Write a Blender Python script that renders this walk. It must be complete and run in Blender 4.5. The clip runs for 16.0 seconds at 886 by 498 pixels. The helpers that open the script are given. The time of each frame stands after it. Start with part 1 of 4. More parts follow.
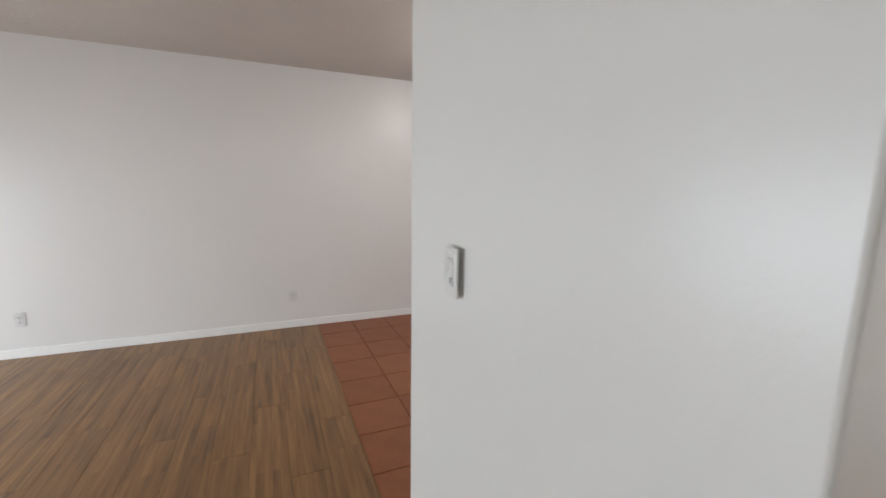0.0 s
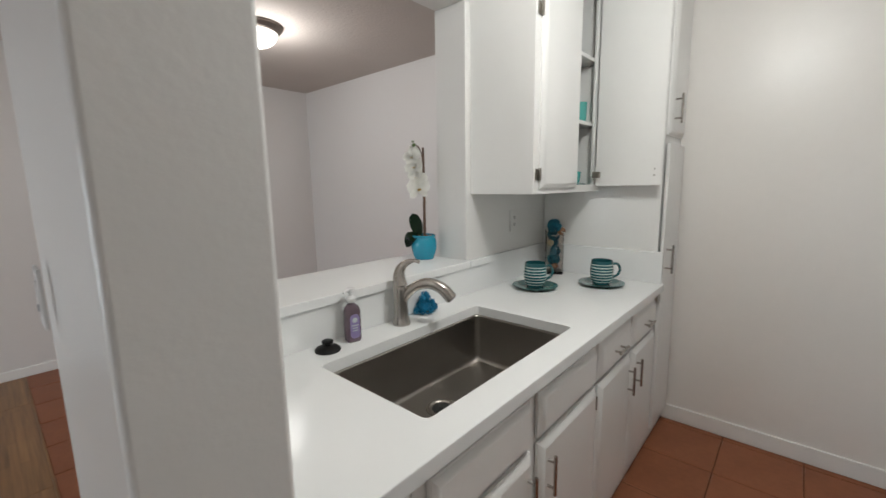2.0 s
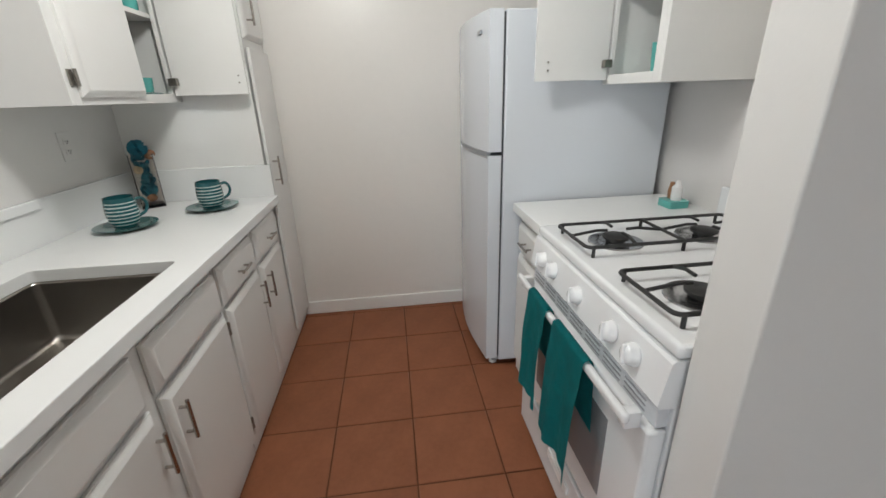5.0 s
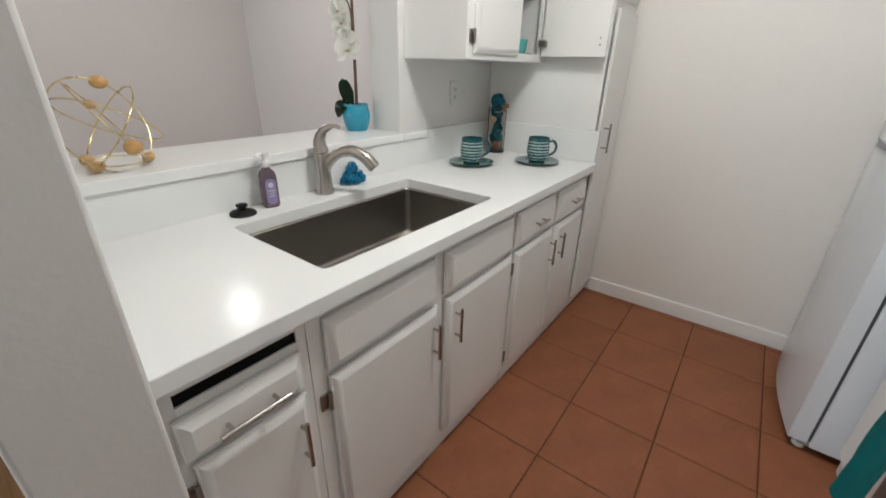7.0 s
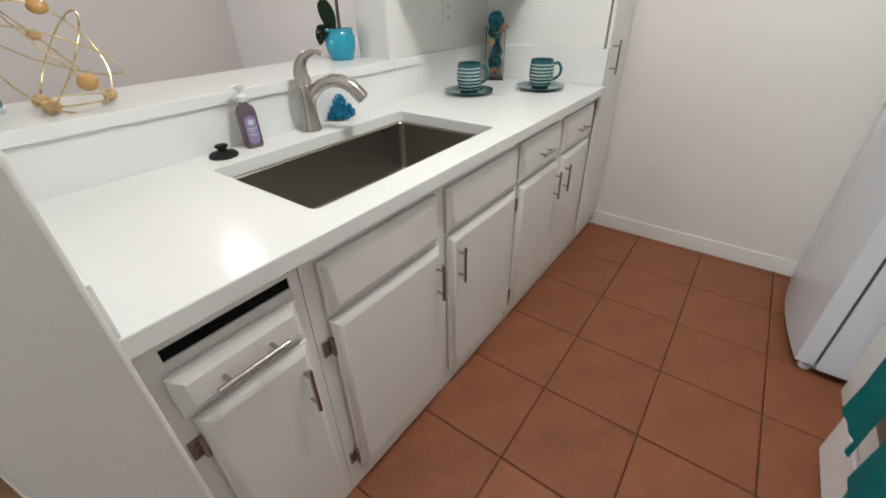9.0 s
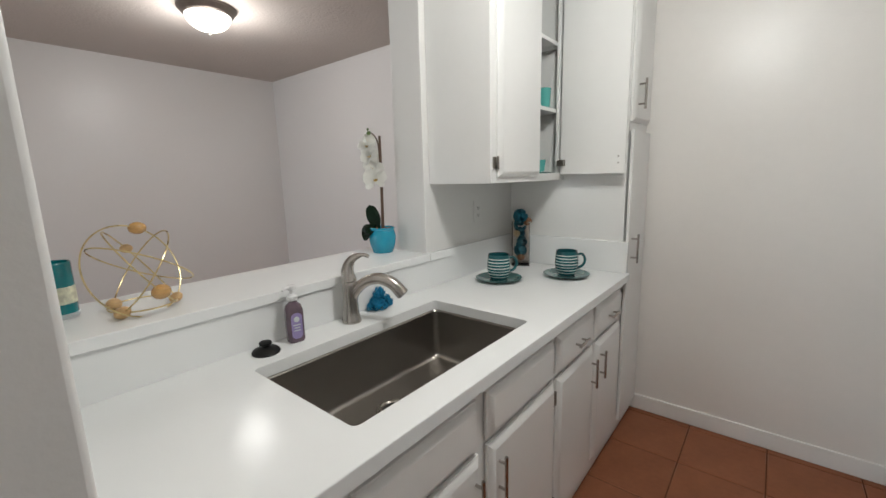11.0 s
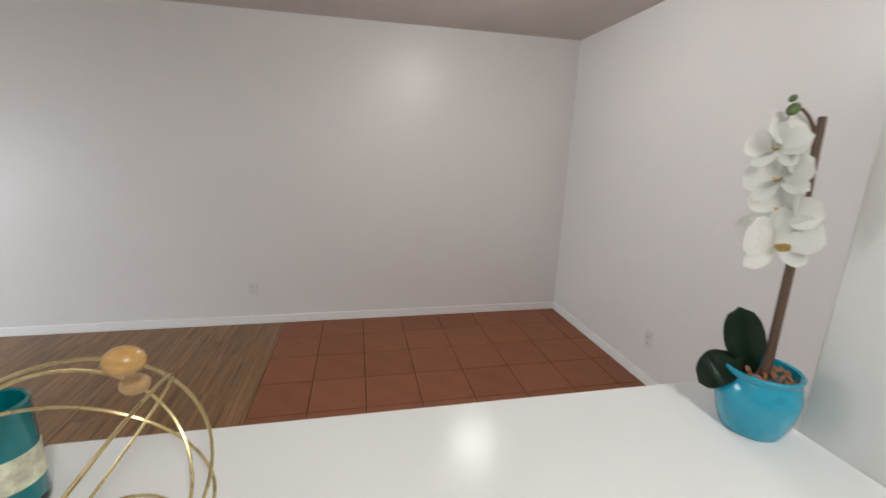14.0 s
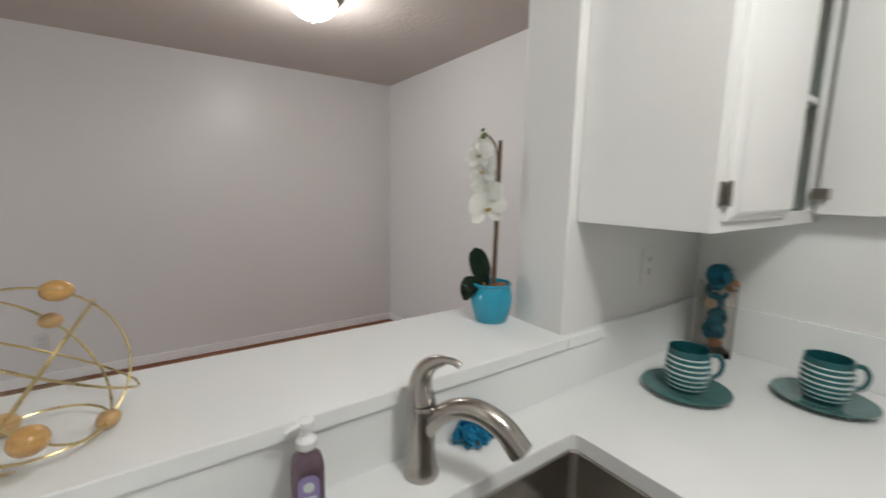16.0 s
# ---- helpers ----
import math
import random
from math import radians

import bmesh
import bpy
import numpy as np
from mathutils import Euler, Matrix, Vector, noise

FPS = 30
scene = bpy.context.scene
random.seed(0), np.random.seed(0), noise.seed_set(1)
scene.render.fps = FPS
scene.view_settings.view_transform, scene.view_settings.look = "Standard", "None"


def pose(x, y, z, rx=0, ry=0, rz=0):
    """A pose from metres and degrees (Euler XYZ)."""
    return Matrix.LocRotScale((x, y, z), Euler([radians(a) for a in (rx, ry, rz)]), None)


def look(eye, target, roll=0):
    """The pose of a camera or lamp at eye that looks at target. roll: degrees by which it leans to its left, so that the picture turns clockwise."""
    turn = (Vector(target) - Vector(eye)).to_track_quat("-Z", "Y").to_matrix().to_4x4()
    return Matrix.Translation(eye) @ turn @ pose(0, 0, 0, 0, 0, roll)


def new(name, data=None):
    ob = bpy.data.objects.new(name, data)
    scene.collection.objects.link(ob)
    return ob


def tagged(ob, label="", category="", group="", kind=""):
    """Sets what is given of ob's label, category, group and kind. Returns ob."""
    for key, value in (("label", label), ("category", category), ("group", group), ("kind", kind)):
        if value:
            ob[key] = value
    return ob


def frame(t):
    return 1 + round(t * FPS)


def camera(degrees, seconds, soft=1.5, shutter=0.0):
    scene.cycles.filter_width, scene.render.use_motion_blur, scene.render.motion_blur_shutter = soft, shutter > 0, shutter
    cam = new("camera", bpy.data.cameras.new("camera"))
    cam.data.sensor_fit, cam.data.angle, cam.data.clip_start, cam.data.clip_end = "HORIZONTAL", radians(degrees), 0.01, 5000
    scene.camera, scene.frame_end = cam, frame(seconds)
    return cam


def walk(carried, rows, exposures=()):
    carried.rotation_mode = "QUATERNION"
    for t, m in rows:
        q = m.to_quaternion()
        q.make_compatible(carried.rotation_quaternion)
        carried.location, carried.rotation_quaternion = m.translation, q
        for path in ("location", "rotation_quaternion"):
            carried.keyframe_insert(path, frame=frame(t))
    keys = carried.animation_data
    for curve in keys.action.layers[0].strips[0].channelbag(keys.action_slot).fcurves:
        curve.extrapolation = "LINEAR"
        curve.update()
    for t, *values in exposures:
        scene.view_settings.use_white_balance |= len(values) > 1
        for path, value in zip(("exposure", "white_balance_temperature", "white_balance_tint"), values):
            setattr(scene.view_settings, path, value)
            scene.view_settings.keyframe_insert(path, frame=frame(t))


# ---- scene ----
cam = camera(95.0, 16.0, soft=1.5, shutter=0.3)
PATH = [
    (0, (-0.522, -0.262, 1.434), (0.257, 1.555, 1.131), 0.9),
    (0.5, (-0.444, -0.328, 1.43), (0.6, 1.352, 1.129), 0.7),
    (1, (-0.341, -0.396, 1.436), (0.886, 1.154, 1.132), 0.4),
    (1.5, (-0.254, -0.449, 1.438), (1.106, 0.986, 1.135), -0.2),
    (2, (-0.189, -0.491, 1.436), (1.295, 0.813, 1.126), -0.9),
    (2.5, (-0.137, -0.534, 1.431), (1.473, 0.601, 1.085), -1.9),
    (3, (-0.116, -0.587, 1.431), (1.607, 0.331, 0.999), -2.4),
    (3.5, (-0.113, -0.613, 1.419), (1.691, 0.06, 0.876), -2.9),
    (3.7, (-0.116, -0.623, 1.419), (1.703, -0.041, 0.826), -3.0),
    (4.8, (-0.122, -0.62, 1.40), (1.84, -0.87, 0.66), -1.8),
    (5.8, (-0.112, -0.586, 1.38), (1.697, -0.255, 0.589), -0.4),
    (6, (-0.093, -0.608, 1.379), (1.661, 0.037, 0.666), -0.3),
    (6.5, (-0.111, -0.636, 1.373), (1.402, 0.481, 0.695), 1.1),
    (7, (-0.103, -0.641, 1.361), (1.359, 0.452, 0.543), 1.3),
    (7.5, (-0.087, -0.631, 1.294), (1.229, 0.294, 0.106), 0.9),
    (8, (-0.074, -0.622, 1.243), (1.123, 0.187, -0.14), 1.1),
    (8.5, (-0.064, -0.611, 1.271), (1.203, 0.283, 0.009), 0.1),
    (9, (-0.055, -0.604, 1.309), (1.3, 0.413, 0.246), -1.3),
    (9.5, (-0.053, -0.594, 1.343), (1.381, 0.524, 0.51), -1.4),
    (10, (-0.064, -0.575, 1.378), (1.444, 0.598, 0.785), -0.9),
    (10.2, (-0.067, -0.575, 1.39), (1.461, 0.614, 0.889), -0.7),
    (12.3, (0.178, -0.378, 1.445), (1.659, 0.938, 1.18), -0.1),
    (12.5, (0.26, -0.342, 1.436), (1.643, 1.074, 1.149), 0.2),
    (13, (0.359, -0.133, 1.451), (1.459, 1.517, 1.194), 1.4),
    (13.5, (0.44, 0.126, 1.506), (1.11, 1.987, 1.21), 0.9),
    (14, (0.553, 0.381, 1.55), (0.962, 2.28, 1.073), 1.9),
    (14.5, (0.6, 0.492, 1.58), (0.872, 2.392, 1.017), -0.3),
    (15, (0.584, 0.452, 1.558), (0.889, 2.353, 1.014), 0.3),
    (15.5, (0.497, 0.235, 1.537), (1.143, 2.082, 1.121), 0.4),
    (16, (0.431, -0.005, 1.476), (1.566, 1.614, 1.179), 1.0),
]
walk(cam, [(t, look(eye, target, roll)) for t, eye, target, roll in PATH],
     [(0, 0.2), (0.5, -0.02), (1.0, -0.14), (1.5, -0.2), (2.5, -0.38), (3.5, -0.28), (6.0, -0.08), (7.0, -0.02), (8.0, 0.36), (9.0, 0.2), (10.0, -0.06), (12.5, -0.38), (13.5, -0.2), (14.5, 0.18), (15.0, 0.14), (15.5, -0.06), (16.0, -0.24)])

# ---- plan, in metres ----
EAST, NORTH, WEST, SOUTH, CEIL = 2.506, 3.973, -4.4, -1.90, 2.52
EAST_K = 2.447                                                # the kitchen end wall stands a little proud
STUB_W, STUB_E, STUB_S, STUB_N = -0.140, -0.008, -0.124, 0.99     # the short wall with the switch
LOW_S, LOW_N = 0.69, 0.87                                     # the pass-through wall
JAMB, HEADER = 1.325, 2.236
TOP, BAR = 0.915, 1.078                                       # counter top, bar top
WOOD = -0.108                                                 # where planks meet tiles
LAMP_D, LAMP_K = (1.205, 2.385), (0.92, -0.37)
UTOP = 2.44                                                   # tops of the tall cabinets

# ---- light ----
world = bpy.data.worlds.new("world")
scene.world = world
world.use_nodes = True
wn = world.node_tree.nodes
sky = wn.new("ShaderNodeTexSky")
sky.sky_type, sky.sun_disc, sky.sun_elevation, sky.sun_rotation = "NISHITA", False, radians(40), radians(120)
world.node_tree.links.new(sky.outputs[0], wn["Background"].inputs[0])
wn["Background"].inputs[1].default_value = 0.1


def lamp(name, kind, m, watts, colour, size=0.1, size_y=None):
    data = bpy.data.lights.new(name, kind)
    data.energy, data.color = watts, colour
    if kind == "AREA":
        data.shape, data.size, data.size_y = "RECTANGLE", size, size_y
    else:
        data.shadow_soft_size = size
    ob = new(name, data)
    ob.matrix_world = m
    return ob


lamp("dining_lamp_light", "POINT", pose(*LAMP_D, 2.32), 18.5, (1.0, 0.985, 0.962), 0.13)
lamp("kitchen_lamp_light", "POINT", pose(*LAMP_K, 2.32), 40, (0.97, 1.0, 0.98), 0.13)
# daylight through the living room window in the west wall
lamp("window_daylight", "AREA", look((WEST + 0.05, 1.70, 0.95), (2.0, 1.50, -2.2)), 94, (0.84, 0.935, 1.0), 3.2, 1.4)


# ---- materials ----
def material(name, colour, rough=0.5, metal=0.0, vary=0.06, scale=6.0, fine=60.0, bump=0.0, bump_scale=150.0, stretch=(1, 1, 1), rough_vary=0.08, per_object=0.0, coat=0.0, **extra):
    m = bpy.data.materials.new(name)
    m.use_nodes = True
    n, l = m.node_tree.nodes, m.node_tree.links
    b = n["Principled BSDF"]
    b.inputs["Metallic"].default_value = metal
    b.inputs["Coat Weight"].default_value = coat
    for key, value in extra.items():
        b.inputs[key.replace("_", " ")].default_value = value
    co = n.new("ShaderNodeTexCoord")
    mp = n.new("ShaderNodeMapping")
    mp.inputs["Scale"].default_value = stretch
    l.new(co.outputs["Object"], mp.inputs["Vector"])
    big, small = n.new("ShaderNodeTexNoise"), n.new("ShaderNodeTexNoise")
    big.inputs["Scale"].default_value, small.inputs["Scale"].default_value = scale, fine
    big.inputs["Detail"].default_value, small.inputs["Detail"].default_value = 4, 3
    for t in (big, small):
        l.new(mp.outputs[0], t.inputs["Vector"])
    mix = n.new("ShaderNodeMath")
    mix.operation = "MULTIPLY_ADD"
    l.new(small.outputs[0], mix.inputs[0])
    mix.inputs[1].default_value = 0.4
    l.new(big.outputs[0], mix.inputs[2])
    value = mix.outputs[0]
    if per_object:
        info, add = n.new("ShaderNodeObjectInfo"), n.new("ShaderNodeMath")
        add.operation = "MULTIPLY_ADD"
        l.new(info.outputs["Random"], add.inputs[0])
        add.inputs[1].default_value = per_object
        l.new(value, add.inputs[2])
        value = add.outputs[0]
    ramp = n.new("ShaderNodeValToRGB")
    lo, hi = ramp.color_ramp.elements
    lo.position, hi.position = 0.22, 1.12 + per_object
    lo.color = (*[c * (1 - vary) for c in colour], 1)
    hi.color = (*[min(1, c * (1 + vary)) for c in colour], 1)
    l.new(value, ramp.inputs[0])
    l.new(ramp.outputs[0], b.inputs["Base Color"])
    rr = n.new("ShaderNodeMapRange")
    rr.inputs["To Min"].default_value, rr.inputs["To Max"].default_value = max(0, rough - rough_vary), min(1, rough + rough_vary)
    l.new(big.outputs[0], rr.inputs[0])
    l.new(rr.outputs[0], b.inputs["Roughness"])
    if bump:
        tex, bp = n.new("ShaderNodeTexNoise"), n.new("ShaderNodeBump")
        tex.inputs["Scale"].default_value, tex.inputs["Detail"].default_value = bump_scale, 3
        l.new(mp.outputs[0], tex.inputs["Vector"])
        bp.inputs["Strength"].default_value, bp.inputs["Distance"].default_value = bump, 0.004
        l.new(tex.outputs[0], bp.inputs["Height"])
        l.new(bp.outputs[0], b.inputs["Normal"])
    return m


def emitter(name, colour, strength):
    m = material(name, colour, 0.3)
    b = m.node_tree.nodes["Principled BSDF"]
    b.inputs["Emission Color"].default_value = (*colour, 1)
    b.inputs["Emission Strength"].default_value = strength
    return m


def glassy(name, colour, rough=0.05, ior=1.45):
    m = material(name, colour, rough, vary=0.0, rough_vary=0.02)
    m.node_tree.nodes["Principled BSDF"].inputs["Transmission Weight"].default_value = 1.0
    m.node_tree.nodes["Principled BSDF"].inputs["IOR"].default_value = ior
    return m


WALL = material("eggshell_wall_paint", (0.725, 0.70, 0.682), 0.34, vary=0.02, scale=1.5, fine=30, bump=0.10, bump_scale=130)
STUBPAINT = material("semi_gloss_wall_paint", (0.715, 0.705, 0.685), 0.31, vary=0.02, scale=1.5, fine=30, rough_vary=0.025, bump=0.10, bump_scale=95)
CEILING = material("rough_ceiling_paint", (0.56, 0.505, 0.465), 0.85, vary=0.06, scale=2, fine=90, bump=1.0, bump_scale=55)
ENDWALL = material("warm_white_wall_paint", (0.80, 0.772, 0.738), 0.36, vary=0.03, scale=1.2, fine=25, bump=0.12, bump_scale=110)
TRIM = material("gloss_trim_paint", (0.84, 0.83, 0.81), 0.32, vary=0.03, scale=3)
CABINET = material("white_cabinet_paint", (0.78, 0.775, 0.755), 0.30, vary=0.02, scale=4, fine=40, rough_vary=0.025, bump=0.05, bump_scale=70)
QUARTZ = material("white_quartz", (0.80, 0.81, 0.805), 0.155, vary=0.03, scale=3, fine=500, rough_vary=0.01, Specular_IOR_Level=0.065)
STEEL = material("brushed_steel", (0.385, 0.365, 0.34), 0.29, 1.0, vary=0.05, scale=5, fine=300, rough_vary=0.02)
NICKEL = material("brushed_nickel", (0.44, 0.41, 0.38), 0.24, 1.0, vary=0.06, scale=30, fine=200)
HINGE = material("aged_hinge_metal", (0.30, 0.28, 0.25), 0.38, 1.0, vary=0.25, scale=60, fine=200)
TILE = material("terracotta_tile", (0.245, 0.092, 0.046), 0.46, vary=0.24, scale=7, fine=45, per_object=0.25, bump=0.10, bump_scale=60, Specular_IOR_Level=0.2)
GROUT = material("dark_brown_grout", (0.115, 0.047, 0.026), 0.95, vary=0.2, scale=20, fine=150, Specular_IOR_Level=0.1)
# near-black colour stands in for shade inside the cabinet and outlet slots
DARK = material("black_for_shaded_openings", (0.008, 0.008, 0.008), 0.9, Specular_IOR_Level=0.1)
ENAMEL = material("white_enamel", (0.84, 0.85, 0.86), 0.16, vary=0.015, scale=3, coat=0.3)
FRIDGE = material("white_textured_fridge_steel", (0.67, 0.70, 0.74), 0.13, vary=0.015, scale=3, rough_vary=0.02, bump=0.02, bump_scale=260)
BLACKIRON = material("black_cast_iron", (0.02, 0.02, 0.02), 0.5, vary=0.2, scale=40, bump=0.1)
GASKET = material("dark_grey_rubber", (0.07, 0.075, 0.085), 0.7)
GREY = material("grey_plastic", (0.30, 0.31, 0.33), 0.45)


def wood_material():
    m = bpy.data.materials.new("strip_oak_laminate")
    m.use_nodes = True
    n, l = m.node_tree.nodes, m.node_tree.links
    b = n["Principled BSDF"]
    co, info = n.new("ShaderNodeTexCoord"), n.new("ShaderNodeObjectInfo")
    shift = n.new("ShaderNodeVectorMath")
    shift.operation = "MULTIPLY_ADD"
    l.new(info.outputs["Random"], shift.inputs[0])
    shift.inputs[1].default_value = (7, 13, 5)
    l.new(co.outputs["Object"], shift.inputs[2])
    strip = n.new("ShaderNodeTexBrick")
    strip.offset, strip.offset_frequency = 0.37, 2
    rot = n.new("ShaderNodeMapping")
    rot.inputs["Rotation"].default_value = (0, 0, radians(90))
    l.new(shift.outputs[0], rot.inputs["Vector"])
    l.new(rot.outputs[0], strip.inputs["Vector"])
    strip.inputs["Scale"].default_value = 1.0
    strip.inputs["Brick Width"].default_value, strip.inputs["Row Height"].default_value = 0.75, 0.038
    strip.inputs["Mortar Size"].default_value = 0.0006
    strip.inputs["Color1"].default_value, strip.inputs["Color2"].default_value = (0.0, 0.0, 0.0, 1), (1, 1, 1, 1)
    strip.inputs["Mortar"].default_value = (0.2, 0.2, 0.2, 1)
    grain_map = n.new("ShaderNodeMapping")
    grain_map.inputs["Scale"].default_value = (20, 1.1, 10)
    l.new(shift.outputs[0], grain_map.inputs["Vector"])
    grain = n.new("ShaderNodeTexNoise")
    grain.inputs["Scale"].default_value, grain.inputs["Detail"].default_value = 2.2, 6
    l.new(grain_map.outputs[0], grain.inputs["Vector"])
    mix = n.new("ShaderNodeMath")
    mix.operation = "MULTIPLY_ADD"
    l.new(strip.outputs["Color"], mix.inputs[0])
    mix.inputs[1].default_value = 0.26
    l.new(grain.outputs[0], mix.inputs[2])
    ramp = n.new("ShaderNodeValToRGB")
    ramp.color_ramp.elements[0].position, ramp.color_ramp.elements[1].position = 0.3, 0.95
    ramp.color_ramp.elements[0].color, ramp.color_ramp.elements[1].color = (0.105, 0.049, 0.017, 1), (0.335, 0.172, 0.063, 1)
    l.new(mix.outputs[0], ramp.inputs[0])
    l.new(ramp.outputs[0], b.inputs["Base Color"])
    b.inputs["Roughness"].default_value = 0.38
    bp = n.new("ShaderNodeBump")
    bp.inputs["Strength"].default_value, bp.inputs["Distance"].default_value = 0.06, 0.002
    l.new(grain.outputs[0], bp.inputs["Height"])
    l.new(bp.outputs[0], b.inputs["Normal"])
    return m


OAK = wood_material()

# ---- building helpers ----
ORIGIN = {}


def thing(name, at, label="", category="", group="", kind=""):
    ob = new(name)
    ob.location = at
    ob.empty_display_size = 0.05
    ORIGIN[ob] = Vector(at)
    return tagged(ob, label, category, group, kind)


def root_of(ob):
    while ob.parent:
        ob = ob.parent
    return ob


def mesh_of(bm, name, material_, smooth=True):
    bmesh.ops.recalc_face_normals(bm, faces=bm.faces)
    area = {f: f.calc_area() for f in bm.faces}
    for f in bm.faces:
        f.smooth = smooth
    for e in bm.edges:
        if len(e.link_faces) == 2:
            a, (f, g) = e.calc_face_angle(0), e.link_faces
            uneven = max(area[f], area[g]) > 12 * min(area[f], area[g])
            e.smooth = not (a > radians(38) or (uneven and a > radians(12)))
    me = bpy.data.meshes.new(name)
    bm.to_mesh(me)
    bm.free()
    me.materials.append(material_)
    return me


def part(name, bm, material_, parent, label=""):
    """A mesh drawn in world places, under its thing or part."""
    o = ORIGIN.get(root_of(parent), Vector())
    bmesh.ops.translate(bm, vec=-o, verts=bm.verts)
    ob = new(name, mesh_of(bm, name, material_))
    ob.parent = parent
    return tagged(ob, label)


def single(name, bm, material_, at=None, label="", category="", group="", kind=""):
    """A thing of one mesh, with its origin at the given place."""
    at = Vector(at) if at else Vector()
    bmesh.ops.translate(bm, vec=-at, verts=bm.verts)
    ob = new(name, mesh_of(bm, name, material_))
    ob.location = at
    ORIGIN[ob] = at
    return tagged(ob, label, category, group, kind)


def box(x0, x1, y0, y1, z0, z1, bevel=0.003, seg=2, bm=None):
    own = bmesh.new()
    bmesh.ops.create_cube(own, size=1)
    for v in own.verts:
        v.co = Vector(((x0 + x1) / 2 + v.co.x * (x1 - x0), (y0 + y1) / 2 + v.co.y * (y1 - y0), (z0 + z1) / 2 + v.co.z * (z1 - z0)))
    if bevel:
        bmesh.ops.bevel(own, geom=own.edges[:], offset=bevel, segments=seg, affect="EDGES", profile=0.5)
    return own if bm is None else join(bm, own)


def join(bm, *others):
    for o in others:
        me = bpy.data.meshes.new("tmp")
        o.to_mesh(me)
        o.free()
        bm.from_mesh(me)
        bpy.data.meshes.remove(me)
    return bm


def moved(bm, m):
    bmesh.ops.transform(bm, matrix=m, verts=bm.verts)
    return bm


def loft(rings, close=False, cap0=True, cap1=True):
    """A skin over rings of equal numbers of points."""
    bm = bmesh.new()
    rows = [[bm.verts.new(p) for p in r] for r in rings]
    n = len(rows[0])
    pairs = list(zip(rows, rows[1:])) + ([(rows[-1], rows[0])] if close else [])
    for a, b in pairs:
        for i in range(n):
            bm.faces.new((a[i], a[(i + 1) % n], b[(i + 1) % n], b[i]))
    if cap0 and not close:
        bm.faces.new(rows[0][::-1])
    if cap1 and not close:
        bm.faces.new(rows[-1])
    return bm


def circle(x, y, z, r, n=24, ry=None):
    ry = r if ry is None else ry
    return [(x + r * math.cos(2 * math.pi * i / n), y + ry * math.sin(2 * math.pi * i / n), z) for i in range(n)]


def lathe(x, y, profile, n=28, cap0=True, cap1=True):
    return loft([circle(x, y, z, max(r, 1e-4), n) for r, z in profile], False, cap0, cap1)


def tube(points, radii, n=14, close=False, flat=1.0):
    pts = [Vector(p) for p in points]
    radii = radii if isinstance(radii, (list, tuple)) else [radii] * len(pts)
    rings, up = [], None
    for i, p in enumerate(pts):
        a = pts[i - 1] if (i or close) else p
        b = pts[(i + 1) % len(pts)] if (i < len(pts) - 1 or close) else p
        d = (b - a).normalized()
        if up is None:
            up = d.orthogonal().normalized()
        up = (up - d * up.dot(d)).normalized()
        side = d.cross(up)
        rings.append([p + radii[i] * (math.cos(2 * math.pi * k / n) * up + flat * math.sin(2 * math.pi * k / n) * side) for k in range(n)])
    return loft(rings, close)


def rounded(x0, x1, y0, y1, z, r, seg=5):
    out = []
    for cx, cy, a0 in ((x1 - r, y1 - r, 0), (x0 + r, y1 - r, 90), (x0 + r, y0 + r, 180), (x1 - r, y0 + r, 270)):
        for i in range(seg + 1):
            a = radians(a0 + 90 * i / seg)
            out.append((cx + r * math.cos(a), cy + r * math.sin(a), z))
    return out


def curve_points(points, n=8):
    """Catmull-Rom through the points."""
    p = [Vector(q) for q in points]
    p = [2 * p[0] - p[1]] + p + [2 * p[-1] - p[-2]]
    out = []
    for i in range(1, len(p) - 2):
        for k in range(n):
            t = k / n
            out.append(0.5 * (2 * p[i] + (p[i + 1] - p[i - 1]) * t + (2 * p[i - 1] - 5 * p[i] + 4 * p[i + 1] - p[i + 2]) * t * t + (3 * p[i] - p[i - 1] - 3 * p[i + 1] + p[i + 2]) * t ** 3))
    return out + [p[-2]]


def raised_panel(x0, x1, z0, z1, y, depth=0.024, slope=0.021, lip=0.005):
    """A door or drawer front that faces -y: an edge, a sloped border and a raised field. y: its back."""
    f = y - depth
    rings = [[(x, yy, z) for x, z in ((x0 + i, z0 + i), (x1 - i, z0 + i), (x1 - i, z1 - i), (x0 + i, z1 - i))]
             for i, yy in ((0, y), (0, f + 0.0155), (0.0015, f + 0.0138), (lip, f + 0.0135), (lip + 0.0005, f + 0.0128), (slope, f + 0.0008), (slope + 0.002, f))]
    return loft(rings)


# ---- the large structure ----
def setting(name, bm, material_, label, category):
    return single(name, bm, material_, None, label, category, "", "structure")


setting("wall_north", box(WEST - 0.12, EAST + 0.12, NORTH, NORTH + 0.12, 0, CEIL, 0), WALL, "plain white painted wall of the dining room", "wall")
setting("wall_east", box(EAST, EAST + 0.12, SOUTH - 0.12, NORTH, 0, CEIL, 0), WALL, "plain white painted side wall of the dining room", "wall")
setting("wall_east_kitchen", box(EAST_K, EAST - 0.0005, SOUTH, LOW_S - 0.0005, 0, CEIL, 0), ENDWALL, "plain warm white painted end wall of the kitchen", "wall")
setting("wall_south", box(WEST - 0.12, EAST, SOUTH - 0.12, SOUTH, 0, CEIL, 0), WALL, "plain white painted wall behind the stove", "wall")
W0, W1, S0, S1 = 0.05, 3.35, 0.12, 2.0
west = box(WEST - 0.12, WEST, SOUTH, W0, 0, CEIL, 0)
box(WEST - 0.12, WEST, W1, NORTH, 0, CEIL, 0, bm=west)
